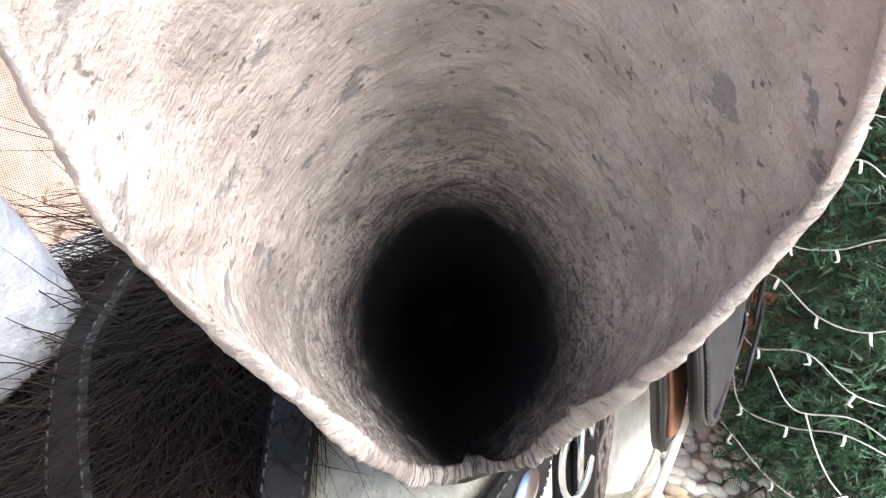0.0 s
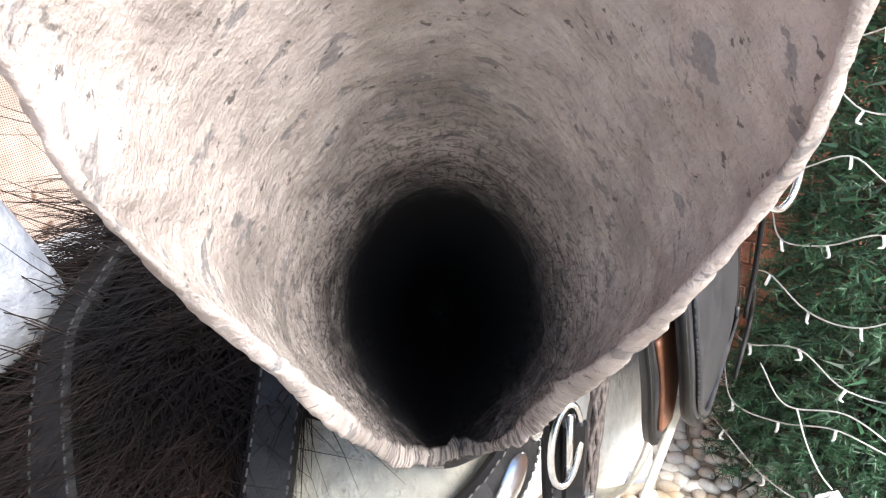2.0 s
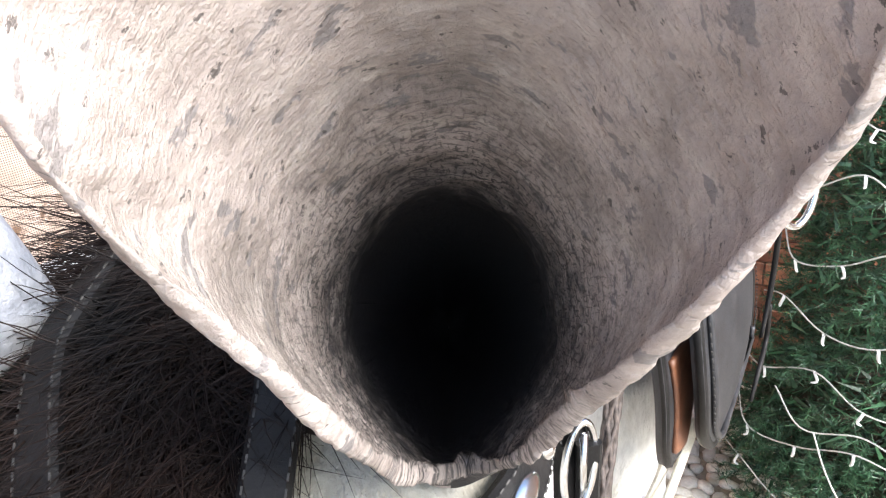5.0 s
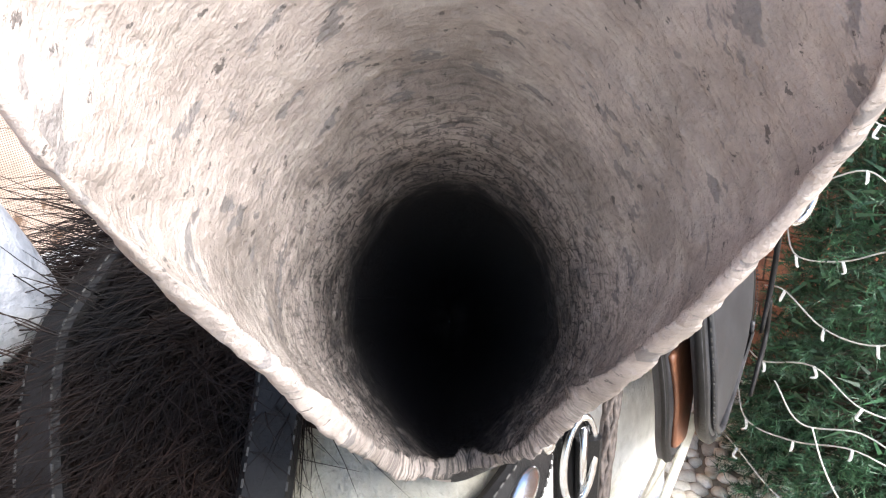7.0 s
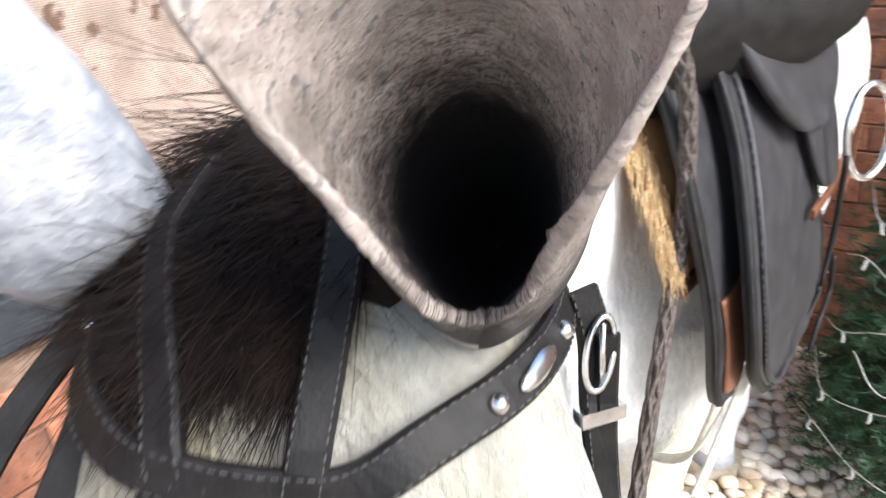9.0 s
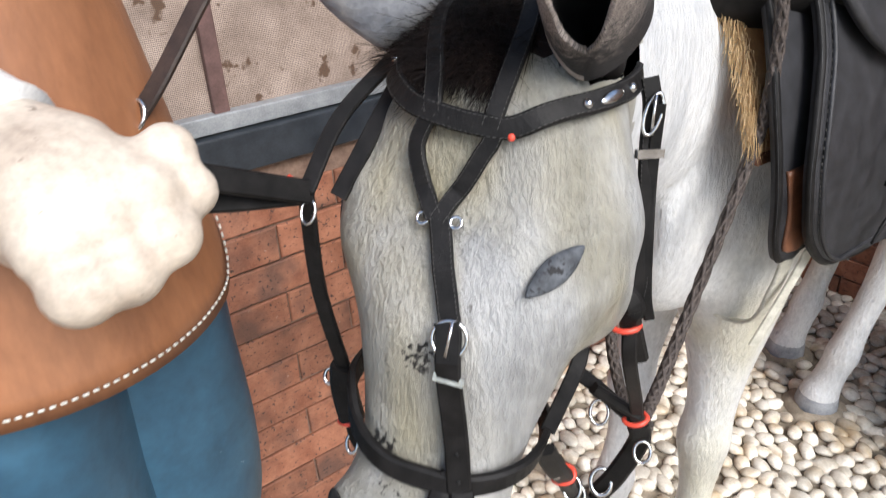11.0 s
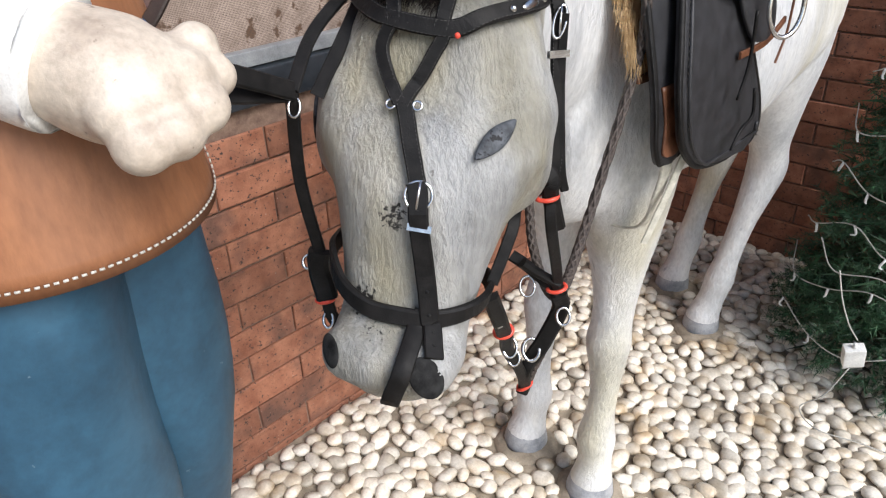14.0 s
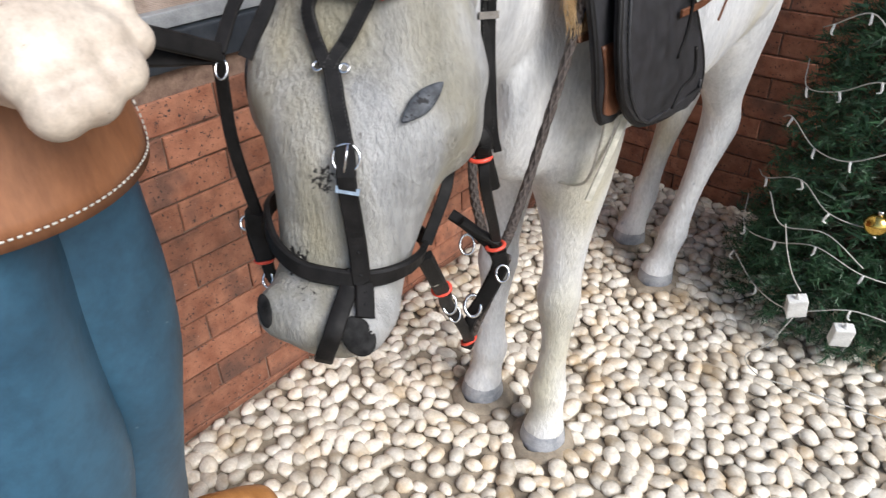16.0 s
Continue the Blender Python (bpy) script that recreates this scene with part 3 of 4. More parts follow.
def stitches(bm, pts, nrm, width, thick, step=0.0042, mi=0):
    """Two rows of short threads along a strap."""
    acc = 0.0
    for i in range(len(pts) - 1):
        d = pts[i + 1] - pts[i]
        ln = d.length
        if ln < 1e-6:
            continue
        d.normalize()
        s = d.cross(nrm[i]).normalized()
        n = s.cross(d)
        while acc < ln:
            for q in (-1, 1):
                c = pts[i] + d * acc + s * (q * width * 0.40) + n * (thick + 0.0002)
                box_axes(bm, c, d, s, n, 0.0024, 0.0006, 0.0005, mi)
            acc += step
        acc -= ln


def box_axes(bm, c, a, b, n, la, lb, ln, mi=0):
    vs = [bm.verts.new(c + a * (x * la / 2) + b * (y * lb / 2) + n * (z * ln / 2)) for x in (-1, 1) for y in (-1, 1) for z in (-1, 1)]
    for f in ((0, 1, 3, 2), (4, 6, 7, 5), (0, 4, 5, 1), (2, 3, 7, 6), (0, 2, 6, 4), (1, 5, 7, 3)):
        bm.faces.new([vs[k] for k in f]).material_index = mi


bridle = thing("bridle", None, None, "black stitched leather bridle with silver buckles on the horse's head", "bridle")


def strap(name, rows, width=0.017, thick=0.004, n=24, lift=0.002, sewn=True):
    pts, nrm = on_head(rows, n, lift)
    ob = part(name, ribbon(bmesh.new(), pts, nrm, width, thick), LEATHER, bridle, smooth=False)
    if sewn:
        b = bmesh.new()
        stitches(b, pts, nrm, width, thick)
        tagged(part("stitching", b, THREAD, ob, "pale thread stitching", smooth=False), kind="stuff")
    return ob, pts, nrm


strap("browband", [(-0.055, -100), (-0.040, -82), (-0.014, -58), (0.003, -33), (0.007, -19), (0.009, -3), (0.007, 5), (-0.004, 16), (-0.016, 32), (-0.034, 57), (-0.050, 78), (-0.058, 92)], 0.0175, 0.005, 50)
strap("crown_strap", [(0.006, -19), (-0.020, -26), (-0.055, -38), (-0.095, -50)], 0.015, 0.005)
strap("crown_strap", [(0.008, 0), (-0.033, 1), (-0.065, 2), (-0.095, 2)], 0.015, 0.005)
strap("fork_strap", [(0.008, -20), (0.032, -21), (0.058, -15), (0.081, -10), (0.088, -8)], 0.014, 0.0045)
strap("fork_strap", [(0.008, 1), (0.025, 0), (0.047, -2), (0.073, -5), (0.088, -7)], 0.014, 0.0045)
strap("face_strap", [(0.084, -7), (0.11, -4), (0.14, -1), (0.172, 1)], 0.017, 0.004)
face_end, pts, nrm = strap("face_strap", [(0.158, 0), (0.198, 3), (0.242, 9), (0.29, 17), (0.318, 23), (0.337, 27)], 0.020, 0.0045, 30, 0.006, sewn=False)
for k in (14, 17, 20, 23, 26):
    b = bmesh.new()
    ball(b, pts[k] + nrm[k] * 0.0042, 0.0022, (1, 1, 1), 1)
    part("hole", b, NOSTRIL, face_end, "punched hole")
pts, nrm = on_head([(0.285, 13), (0.305, 11), (0.330, 9), (0.355, 6), (0.378, 3)], 16, 0.003)
part("curb_strap", ribbon(bmesh.new(), pts, nrm, 0.020, 0.004), LEATHER, bridle)
strap("noseband", [(0.235, -110), (0.242, -90), (0.252, -70), (0.277, -47), (0.293, -20), (0.296, 7), (0.291, 30), (0.280, 60), (0.270, 86), (0.262, 110), (0.258, 150)], 0.019, 0.007, 44, sewn=False)
# metal fittings
for s, d in [(0.090, -11.5), (0.088, -2.5)]:
    b = bmesh.new()
    ring(b, head_point(s, d) + head_normal(s, d) * 0.010, head_normal(s, d), AX, 0.0045, 0.0045, 0.0016)
    part("ring", b, STEEL, bridle, "small steel ring")
for s, d in [(-0.014, 31), (-0.035, 58), (-0.026, -68), (-0.043, -84)]:
    b = bmesh.new()
    ball(b, head_point(s, d) + head_normal(s, d) * 0.0135, 0.0042, (1, 1, 1), 2)
    part("stud", b, STEEL, bridle, "domed silver stud")
b = bmesh.new()
n0 = head_normal(-0.024, 44)
t0 = (head_point(-0.030, 52) - head_point(-0.018, 36)).normalized()
for v in ball(b, (0, 0, 0), 0.011, (1, 1, 1), 3):
    q = v.co.copy()
    v.co = head_point(-0.024, 44) + n0 * (0.013 + q.z * 0.25) + t0 * (q.x * 1.25) + n0.cross(t0) * (q.y * 0.42)
part("concho", b, STEEL, bridle, "oval silver ornament")


def buckle(s, d, w, h, lift=0.012):
    n = head_normal(s, d)
    c = head_point(s, d) + n * lift
    b = bmesh.new()
    ring(b, c, n, AX, h, w, 0.0018)
    u = n.cross(AX).normalized()
    box_axes(b, c + n * 0.002, AX, u, n, h * 2, 0.0024, 0.0024)
    part("buckle", b, STEEL, bridle, "rounded steel buckle")


def keeper(s, d, w, lift=0.010):
    n = head_normal(s, d)
    b = bmesh.new()
    box_axes(b, head_point(s, d) + n * lift, AX, n.cross(AX).normalized(), n, 0.007, w, 0.007)
    part("keeper", b, STEEL, bridle, "flat steel keeper", smooth=False)


buckle(0.170, 1, 0.0135, 0.014, 0.014)
keeper(0.196, 3, 0.024, 0.013)
b = bmesh.new()
ball(b, head_point(0.013, 5) + head_normal(0.013, 5) * 0.012, 0.0032, (1, 1, 1), 2)
part("rivet", b, RED, bridle, "worn red rivet")

# ---- reins, rope and bit straps ----
VIEW = Vector((0.53, -0.66, 0.53)).normalized()


def line_strap(name, pts, width, thick, parent, material=LEATHER, normal=VIEW, n=24):
    q = [Vector(p) for p in spline(pts, n)]
    return part(name, ribbon(bmesh.new(), q, [Vector(normal)] * n, width, thick), material, parent, smooth=False)


def band(p, axis, r, parent, label="red rubber band"):
    a = Vector(axis).normalized()
    b = bmesh.new()
    u = a.orthogonal()
    ring(b, p, a, u, r, r * 0.8, 0.0028, n=20)
    return part("band", b, RED, parent, label)


def steel_ring(p, rx, ry, parent, r=0.002, normal=VIEW, along=(0, 0, 1)):
    b = bmesh.new()
    ring(b, p, normal, along, rx, ry, r)
    return part("ring", b, STEEL, parent, "steel ring")


rein = thing("lead_rein", None, None, "black leather rein held taut in the groom's fist", "rein")
REIN2 = [(0.640, 0.615, 1.235), (0.561, 0.637, 1.249), (0.564, 0.682, 1.298), (0.564, 0.731, 1.358), (0.565, 0.767, 1.40), (0.565, 0.85, 1.50)]
JUNC = Vector((0.684, 0.746, 1.224))
TOPL = head_point(-0.040, -80) + head_normal(-0.040, -80) * 0.014
LOWL = Vector((0.665, 0.771, 1.015))
line_strap("strap", [(0.697, 0.604, 1.290), (0.692, 0.675, 1.258), JUNC], 0.020, 0.005, rein)
line_strap("strap", [(0.680, 0.600, 1.262), (0.678, 0.675, 1.236), JUNC + Vector((-0.006, 0, -0.004))], 0.018, 0.004, rein)
line_strap("strap", [JUNC, JUNC.lerp(TOPL, 0.5) + Vector((-0.012, -0.008, 0)), TOPL], 0.014, 0.004, rein)
line_strap("strap", [TOPL + Vector((0.012, 0, -0.004)), TOPL.lerp(JUNC, 0.5) + Vector((0.02, 0, -0.01)), TOPL.lerp(JUNC, 0.80) + Vector((0.012, 0, -0.028))], 0.015, 0.004, rein)
line_strap("strap", [JUNC, JUNC.lerp(LOWL, 0.5) + Vector((-0.008, -0.004, 0)), LOWL], 0.014, 0.005, rein)
line_strap("strap", [LOWL + Vector((0, 0, 0.012)), LOWL + Vector((-0.006, 0, -0.02)), LOWL + Vector((0.002, 0, -0.055))], 0.026, 0.012, rein)
line_strap("strap", [LOWL + Vector((-0.012, -0.004, 0.0)), LOWL + Vector((-0.016, 0, -0.025)), LOWL + Vector((-0.004, 0, -0.05))], 0.014, 0.006, rein)
line_strap("strap", [LOWL + Vector((0.0, 0, -0.055)), LOWL + Vector((0.006, 0, -0.08)), LOWL + Vector((0.020, 0.004, -0.10))], 0.015, 0.006, rein)
band(LOWL + Vector((0.0, -0.003, -0.058)), (0.1, 0, -1), 0.0105, rein)
steel_ring(LOWL + Vector((0.008, -0.008, -0.082)), 0.010, 0.006, rein)
steel_ring(LOWL + Vector((-0.016, -0.01, -0.008)), 0.008, 0.006, rein)
steel_ring(JUNC + Vector((0.006, -0.004, -0.014)), 0.010, 0.006, rein, 0.0016)
band(JUNC + Vector((-0.010, -0.010, 0.004)), (0.3, 0.9, -0.2), 0.0095, rein)
line_strap("strap", REIN2, 0.016, 0.005, rein, DARKBROWN)
steel_ring(Vector(REIN2[1]).lerp(Vector(REIN2[2]), 0.6) + VIEW * 0.006, 0.013, 0.009, rein)

hang = thing("bit_straps", None, None, "black leather bit straps with buckles hanging beside the cheek", "bridle")
K = Vector((0.824, 1.038, 0.900))
RK = Vector((0.849, 0.968, 1.081))
line_strap("strap", [RK + Vector((-0.006, -0.01, 0.035)), RK + Vector((0.004, -0.004, 0.02)), RK, RK + Vector((-0.002, 0.02, -0.05))], 0.020, 0.010, hang)
line_strap("strap", [RK, (0.853, 0.968, 1.038), (0.836, 1.012, 0.953), K], 0.014, 0.005, hang)
band(RK + Vector((0, -0.006, -0.002)), (0.05, 0.1, -1), 0.0125, hang)
line_strap("strap", [(0.772, 0.999, 0.957), (0.794, 1.009, 0.942), K], 0.016, 0.007, hang)
line_strap("strap", [(0.795, 0.990, 0.959), (0.810, 1.010, 0.938), (0.829, 1.029, 0.920)], 0.013, 0.010, hang)
line_strap("strap", [K, (0.823, 1.047, 0.867), (0.808, 1.034, 0.813), (0.794, 1.027, 0.780)], 0.024, 0.008, hang)
band(K + Vector((0.004, -0.01, 0.014)), (0.1, 0.2, -1), 0.0125, hang)
steel_ring(K + Vector((-0.03, -0.03, 0.012)), 0.014, 0.010, hang)
steel_ring(K + Vector((0.015, -0.006, -0.03)), 0.012, 0.009, hang)
steel_ring((0.798, 1.018, 0.801), 0.016, 0.012, hang, 0.003)
NE = head_point(0.272, 88) + head_normal(0.272, 88) * 0.012
LOW = Vector((0.767, 1.049, 0.699))
m1, m2 = NE.lerp(LOW, 0.33), NE.lerp(LOW, 0.66)
line_strap("strap", [NE, NE.lerp(LOW, 0.15) + Vector((0.004, 0, -0.006)), m1], 0.020, 0.010, hang)
line_strap("strap", [m1 + Vector((0.004, 0, 0)), m1.lerp(m2, 0.5) + Vector((-0.004, 0, -0.004)), m2], 0.018, 0.009, hang)
line_strap("strap", [m2, m2.lerp(LOW, 0.5) + Vector((0.003, 0, 0)), LOW], 0.016, 0.008, hang)
for k, a in ((0.2, 0.011), (0.5, 0.013), (0.62, 0.011)):
    steel_ring(NE.lerp(LOW, k) + VIEW * 0.012, a, a * 0.7, hang)
band(m1 + VIEW * 0.004, LOW - NE, 0.0115, hang)
band(LOW + VIEW * 0.004, (0.3, 0.2, -0.6), 0.0125, hang)
line_strap("strap", [(0.794, 1.027, 0.780), (0.786, 1.021, 0.751), LOW, (0.763, 1.049, 0.684)], 0.019, 0.008, hang)

# cheek pieces, buckled at the browband and hanging free of the jaw
CH = [(0.830, 0.985, 1.298), (0.836, 0.985, 1.275), (0.838, 0.983, 1.238), (0.846, 0.978, 1.17), (0.850, 0.972, 1.115), RK + Vector((-0.004, 0, 0.012))]
q = [Vector(p) for p in spline(CH, 30)]
cheek = part("cheek_strap", ribbon(bmesh.new(), q, [Vector((0.75, -0.6, 0.25))] * 30, 0.015, 0.006), LEATHER, bridle, smooth=False)
b = bmesh.new()
stitches(b, q, [Vector((0.75, -0.6, 0.25))] * 30, 0.015, 0.006)
tagged(part("stitching", b, THREAD, cheek, "pale thread stitching", smooth=False), kind="stuff")
line_strap("cheek_strap", [(0.844, 0.984, 1.280), (0.844, 0.983, 1.22), (0.851, 0.978, 1.16), (0.857, 0.976, 1.11), (0.861, 0.979, 1.085)], 0.010, 0.004, bridle)
line_strap("throat_strap", [(0.822, 0.962, 1.29), (0.828, 0.955, 1.24), (0.836, 0.948, 1.17), (0.842, 0.945, 1.10)], 0.004, 0.003, bridle)
line_strap("jaw_strap", [RK + Vector((-0.006, -0.002, 0.01)), (0.832, 0.930, 1.075), head_point(0.20, 92) + head_normal(0.20, 92) * 0.010, head_point(0.262, 92) + head_normal(0.262, 92) * 0.012], 0.014, 0.004, bridle)
b = bmesh.new()
ring(b, (0.843, 0.978, 1.272), (0.75, -0.6, 0.25), (0.25, 0.15, 1), 0.017, 0.0065, 0.0017)
box_axes(b, Vector((0.845, 0.976, 1.272)), Vector((0.02, 0, 1)), Vector((0.6, 0.8, 0)), Vector((0.75, -0.6, 0.25)), 0.034, 0.0024, 0.0024)
part("buckle", b, STEEL, bridle, "rounded steel buckle")
b = bmesh.new()
box_axes(b, Vector((0.842, 0.980, 1.238)), Vector((0, 0, 1)), Vector((0.6, 0.8, 0)), Vector((0.75, -0.6, 0.25)), 0.008, 0.022, 0.011)
part("keeper", b, STEEL, bridle, "flat steel keeper", smooth=False)
steel_ring(RK + Vector((0.0, -0.004, 0.028)), 0.011, 0.007, bridle)

rope = thing("braided_rein", None, None, "braided brown rope rein hanging from the saddle", "rope")


def braid(rows, r, n):
    q = spline(rows, n)
    ob = part("core", tube(bmesh.new(), [(*p[:3], r * 0.72) for p in q], 8, n), ROPE, rope)
    for k in range(4):
        for turn in (1, -1):
            b = bmesh.new()
            pts = []
            for i, p in enumerate(q):
                a = turn * i * 0.55 + k * math.tau / 4
                d = (Vector(q[min(i + 1, n - 1)][:3]) - Vector(q[max(i - 1, 0)][:3])).normalized()
                s = d.cross(Vector((0.2, 0.9, 0.1))).normalized()
                pts.append((*(Vector(p[:3]) + (s * math.cos(a) + d.cross(s) * math.sin(a)) * r * 0.72), r * 0.36))
            tube(b, pts, 4, n)
            part("strand", b, ROPE, ob)


braid([(0.74, 1.235, 1.395), (0.772, 1.282, 1.335), (0.778, 1.292, 1.21), (0.774, 1.275, 1.12), (0.786, 1.178, 0.97), (0.808, 1.095, 0.905), (0.824, 1.048, 0.895)], 0.0075, 90)
braid([(0.677, 1.153, 1.031), (0.699, 1.137, 0.970), (0.722, 1.117, 0.913), (0.753, 1.102, 0.866), (0.781, 1.088, 0.853), (0.808, 1.080, 0.861)], 0.0072, 60)
braid([(0.810, 1.083, 0.861), (0.796, 1.071, 0.807), (0.782, 1.060, 0.754), (0.768, 1.051, 0.705)], 0.0085, 40)


# ---- saddle ----
def plate(rows, x, thick, bend, n=26, m=14, z0=1.05):
    loops = []
    for z, y0, y1 in spline(rows, n):
        xx = x - bend * max(0.0, z - z0) ** 2
        ys = [y0 + (y1 - y0) * k / m for k in range(m + 1)]
        bulge = lambda k: 0.004 * math.sin(math.pi * k / m)
        loops.append([(xx + thick + bulge(k), ys[k], z) for k in range(m + 1)] + [(xx, ys[k], z) for k in range(m, -1, -1)])
    b = bmesh.new()
    skin(b, loops)
    return b


def edge_curve(rows, x, thick, bend, inset, n=60, z0=1.05):
    """A line round a plate's edge, inset from it."""
    r = spline(rows, n)
    mid = lambda q: (q[1] + q[2]) / 2
    pts = []
    lo = rows[0][0] + inset
    for z, y0, y1 in reversed(r):
        if z > lo:
            pts.append((x + thick + 0.0035 - bend * max(0, z - z0) ** 2, min(y0 + inset, (y0 + y1) / 2), z))
    for z, y0, y1 in r:
        if z > lo:
            pts.append((x + thick + 0.0035 - bend * max(0, z - z0) ** 2, max(y1 - inset, (y0 + y1) / 2), z))
    return pts


saddle = thing("saddle", None, None, "black stock saddle with padded flaps on the horse's back", "saddle")
OUTER = [(0.943, 1.57, 1.615), (0.953, 1.475, 1.645), (0.972, 1.40, 1.657), (1.0, 1.360, 1.656), (1.04, 1.328, 1.635), (1.09, 1.312, 1.60), (1.135, 1.308, 1.575),
         (1.20, 1.322, 1.545), (1.258, 1.343, 1.53), (1.328, 1.355, 1.53), (1.40, 1.35, 1.52)]
INNER = [(0.985, 1.345, 1.372), (0.991, 1.325, 1.395), (1.02, 1.308, 1.415), (1.06, 1.298, 1.425), (1.14, 1.286, 1.42), (1.211, 1.284, 1.42), (1.311, 1.300, 1.43), (1.40, 1.33, 1.45)]
outer = part("flap", plate(OUTER, 0.832, 0.010, 0.90), NEO, saddle, "black padded flap with stitched edge")
e = edge_curve(OUTER, 0.832, 0.010, 0.90, 0.004)
part("piping", tube(bmesh.new(), [(p[0] - 0.007, *p[1:], 0.0055) for p in e], 6, len(e)), LEATHER, outer)
e = edge_curve(OUTER, 0.832, 0.010, 0.90, 0.022)
part("welt", tube(bmesh.new(), [(*p, 0.0035) for p in e[:len(e) // 2 + 6]], 6, 50), NEO, outer)
b = bmesh.new()
ee = [Vector(p) + Vector((0.0015, 0, 0)) for p in spline(edge_curve(OUTER, 0.832, 0.010, 0.90, 0.012), 240)]
for i in range(0, 238, 2):
    d = (ee[i + 1] - ee[i]).normalized()
    box_axes(b, ee[i], d, Vector((1, 0, 0)).cross(d).normalized(), Vector((1, 0, 0)), 0.0034, 0.0010, 0.0012)
tagged(part("stitching", b, THREAD, outer, "pale thread stitching", smooth=False), kind="stuff")
part("crease", tube(bmesh.new(), [(0.873, 1.458, 1.212, 0.0028), (0.872, 1.467, 1.155, 0.0028), (0.871, 1.466, 1.116, 0.0028), (0.869, 1.451, 1.076, 0.002)], 6), LEATHER, outer)
part("crease", tube(bmesh.new(), [(0.869, 1.522, 1.078, 0.0028), (0.869, 1.536, 1.029, 0.0028), (0.868, 1.495, 1.013, 0.0028), (0.865, 1.474, 0.983, 0.002)], 6), LEATHER, outer)
inner = part("flap", plate(INNER, 0.803, 0.010, 0.90), NEO, saddle, "black under flap")
part("lining", plate([(1.002, 1.335, 1.375), (1.014, 1.322, 1.395), (1.06, 1.318, 1.41), (1.12, 1.302, 1.40)], 0.814, 0.004, 0.90), BROWNLEATHER, inner, "brown leather lining")
e = edge_curve(INNER, 0.803, 0.010, 0.90, 0.004)
part("piping", tube(bmesh.new(), [(p[0] - 0.006, *p[1:], 0.005) for p in e], 6, len(e)), LEATHER, inner)
skirt = part("skirt", plate([(1.225, 1.49, 1.55), (1.235, 1.45, 1.61), (1.264, 1.405, 1.665), (1.30, 1.375, 1.68), (1.345, 1.355, 1.68), (1.40, 1.34, 1.66)], 0.858, 0.010, 0.90), NEO, saddle, "black saddle skirt")
for y, z in ((1.40, 1.372), (1.429, 1.336), (1.49, 1.37)):
    b = bmesh.new()
    ball(b, (0.872 - 0.9 * (z - 1.05) ** 2, y, z), 0.006, (0.5, 1, 1), 2)
    part("stud", b, STEEL, skirt, "silver screw head")
# seat, pommel and cantle over the back
loops = []
for y, w, z0, z1 in spline([(1.20, 0.05, 1.26, 1.38), (1.25, 0.12, 1.25, 1.46), (1.35, 0.18, 1.24, 1.46), (1.51, 0.24, 1.24, 1.43), (1.68, 0.24, 1.25, 1.44), (1.79, 0.20, 1.26, 1.50),
                            (1.84, 0.10, 1.29, 1.46)], 26):
    loops.append([(0.615 + w * math.sin(a), y, z0 + (z1 - z0) * (0.5 + 0.5 * math.cos(a))) for a in [math.tau * k / 24 for k in range(24)]])
b = bmesh.new()
skin(b, loops)
part("seat", b, LEATHER, saddle, "black leather seat")
part("ring_tab", plate([(1.144, 1.553, 1.604), (1.154, 1.533, 1.625), (1.197, 1.503, 1.635), (1.274, 1.484, 1.626)], 0.850, 0.006, 0.8), NEO, saddle, "black leather tab")
b = bmesh.new()
ring(b, (0.878, 1.569, 1.204), (0.85, -0.5, 0.1), (0, 0, 1), 0.050, 0.033, 0.0042, 8, 36)
part("ring", b, STEEL, saddle, "polished steel ring")
line_strap("trim", [(0.845, 1.491, 1.134), (0.849, 1.583, 1.139), (0.847, 1.666, 1.163)], 0.012, 0.004, saddle, BROWNLEATHER, (1, 0, 0))
line_strap("tie_string", [(0.859, 1.656, 1.200), (0.856, 1.661, 1.142), (0.852, 1.645, 1.092)], 0.006, 0.003, saddle, BROWNLEATHER, (1, 0, 0))
line_strap("girth", [(0.805, 1.37, 1.02), (0.790, 1.385, 0.924), (0.745, 1.41, 0.828), (0.602, 1.43, 0.800)], 0.022, 0.005, saddle, CREAMWEB, (1, -0.3, -0.1))
line_strap("girth_end", [(0.822, 1.40, 1.0), (0.806, 1.385, 0.92), (0.785, 1.365, 0.825)], 0.013, 0.003, saddle, CREAMWEB, (0.8, -0.6, 0))

pad = thing("breast_panel", None, None, "tan hide panel with fur edge in front of the saddle", "saddle pad")
part("panel", plate([(1.135, 1.285, 1.44), (1.20, 1.285, 1.44), (1.252, 1.298, 1.44), (1.337, 1.285, 1.43), (1.37, 1.28, 1.42)], 0.786, 0.006, 0.9, z0=1.0), PANEL, pad, "tan hide panel")
part("trim", plate([(1.123, 1.288, 1.44), (1.129, 1.287, 1.44), (1.135, 1.286, 1.44)], 0.788, 0.008, 0.9, n=6, z0=1.0), BROWNLEATHER, pad, "orange leather edging")
rng = random.Random(4)
verts, faces = [], []


def hair(root, tipd, length, r, bend):
    """One tapered hair of three sides."""
    base = len(verts)
    d = tipd.normalized()
    s = d.orthogonal().normalized()
    u = d.cross(s)
    for k in range(4):
        f = k / 3
        c = root + d * (length * f) + bend * (f * f * length)
        for q in range(3):
            a = q * math.tau / 3
            verts.append(c + (s * math.cos(a) + u * math.sin(a)) * (r * (1 - 0.85 * f)))
    for k in range(3):
        for q in range(3):
            i, j = base + k * 3 + q, base + k * 3 + (q + 1) % 3
            faces.append((i, j, j + 3, i + 3))


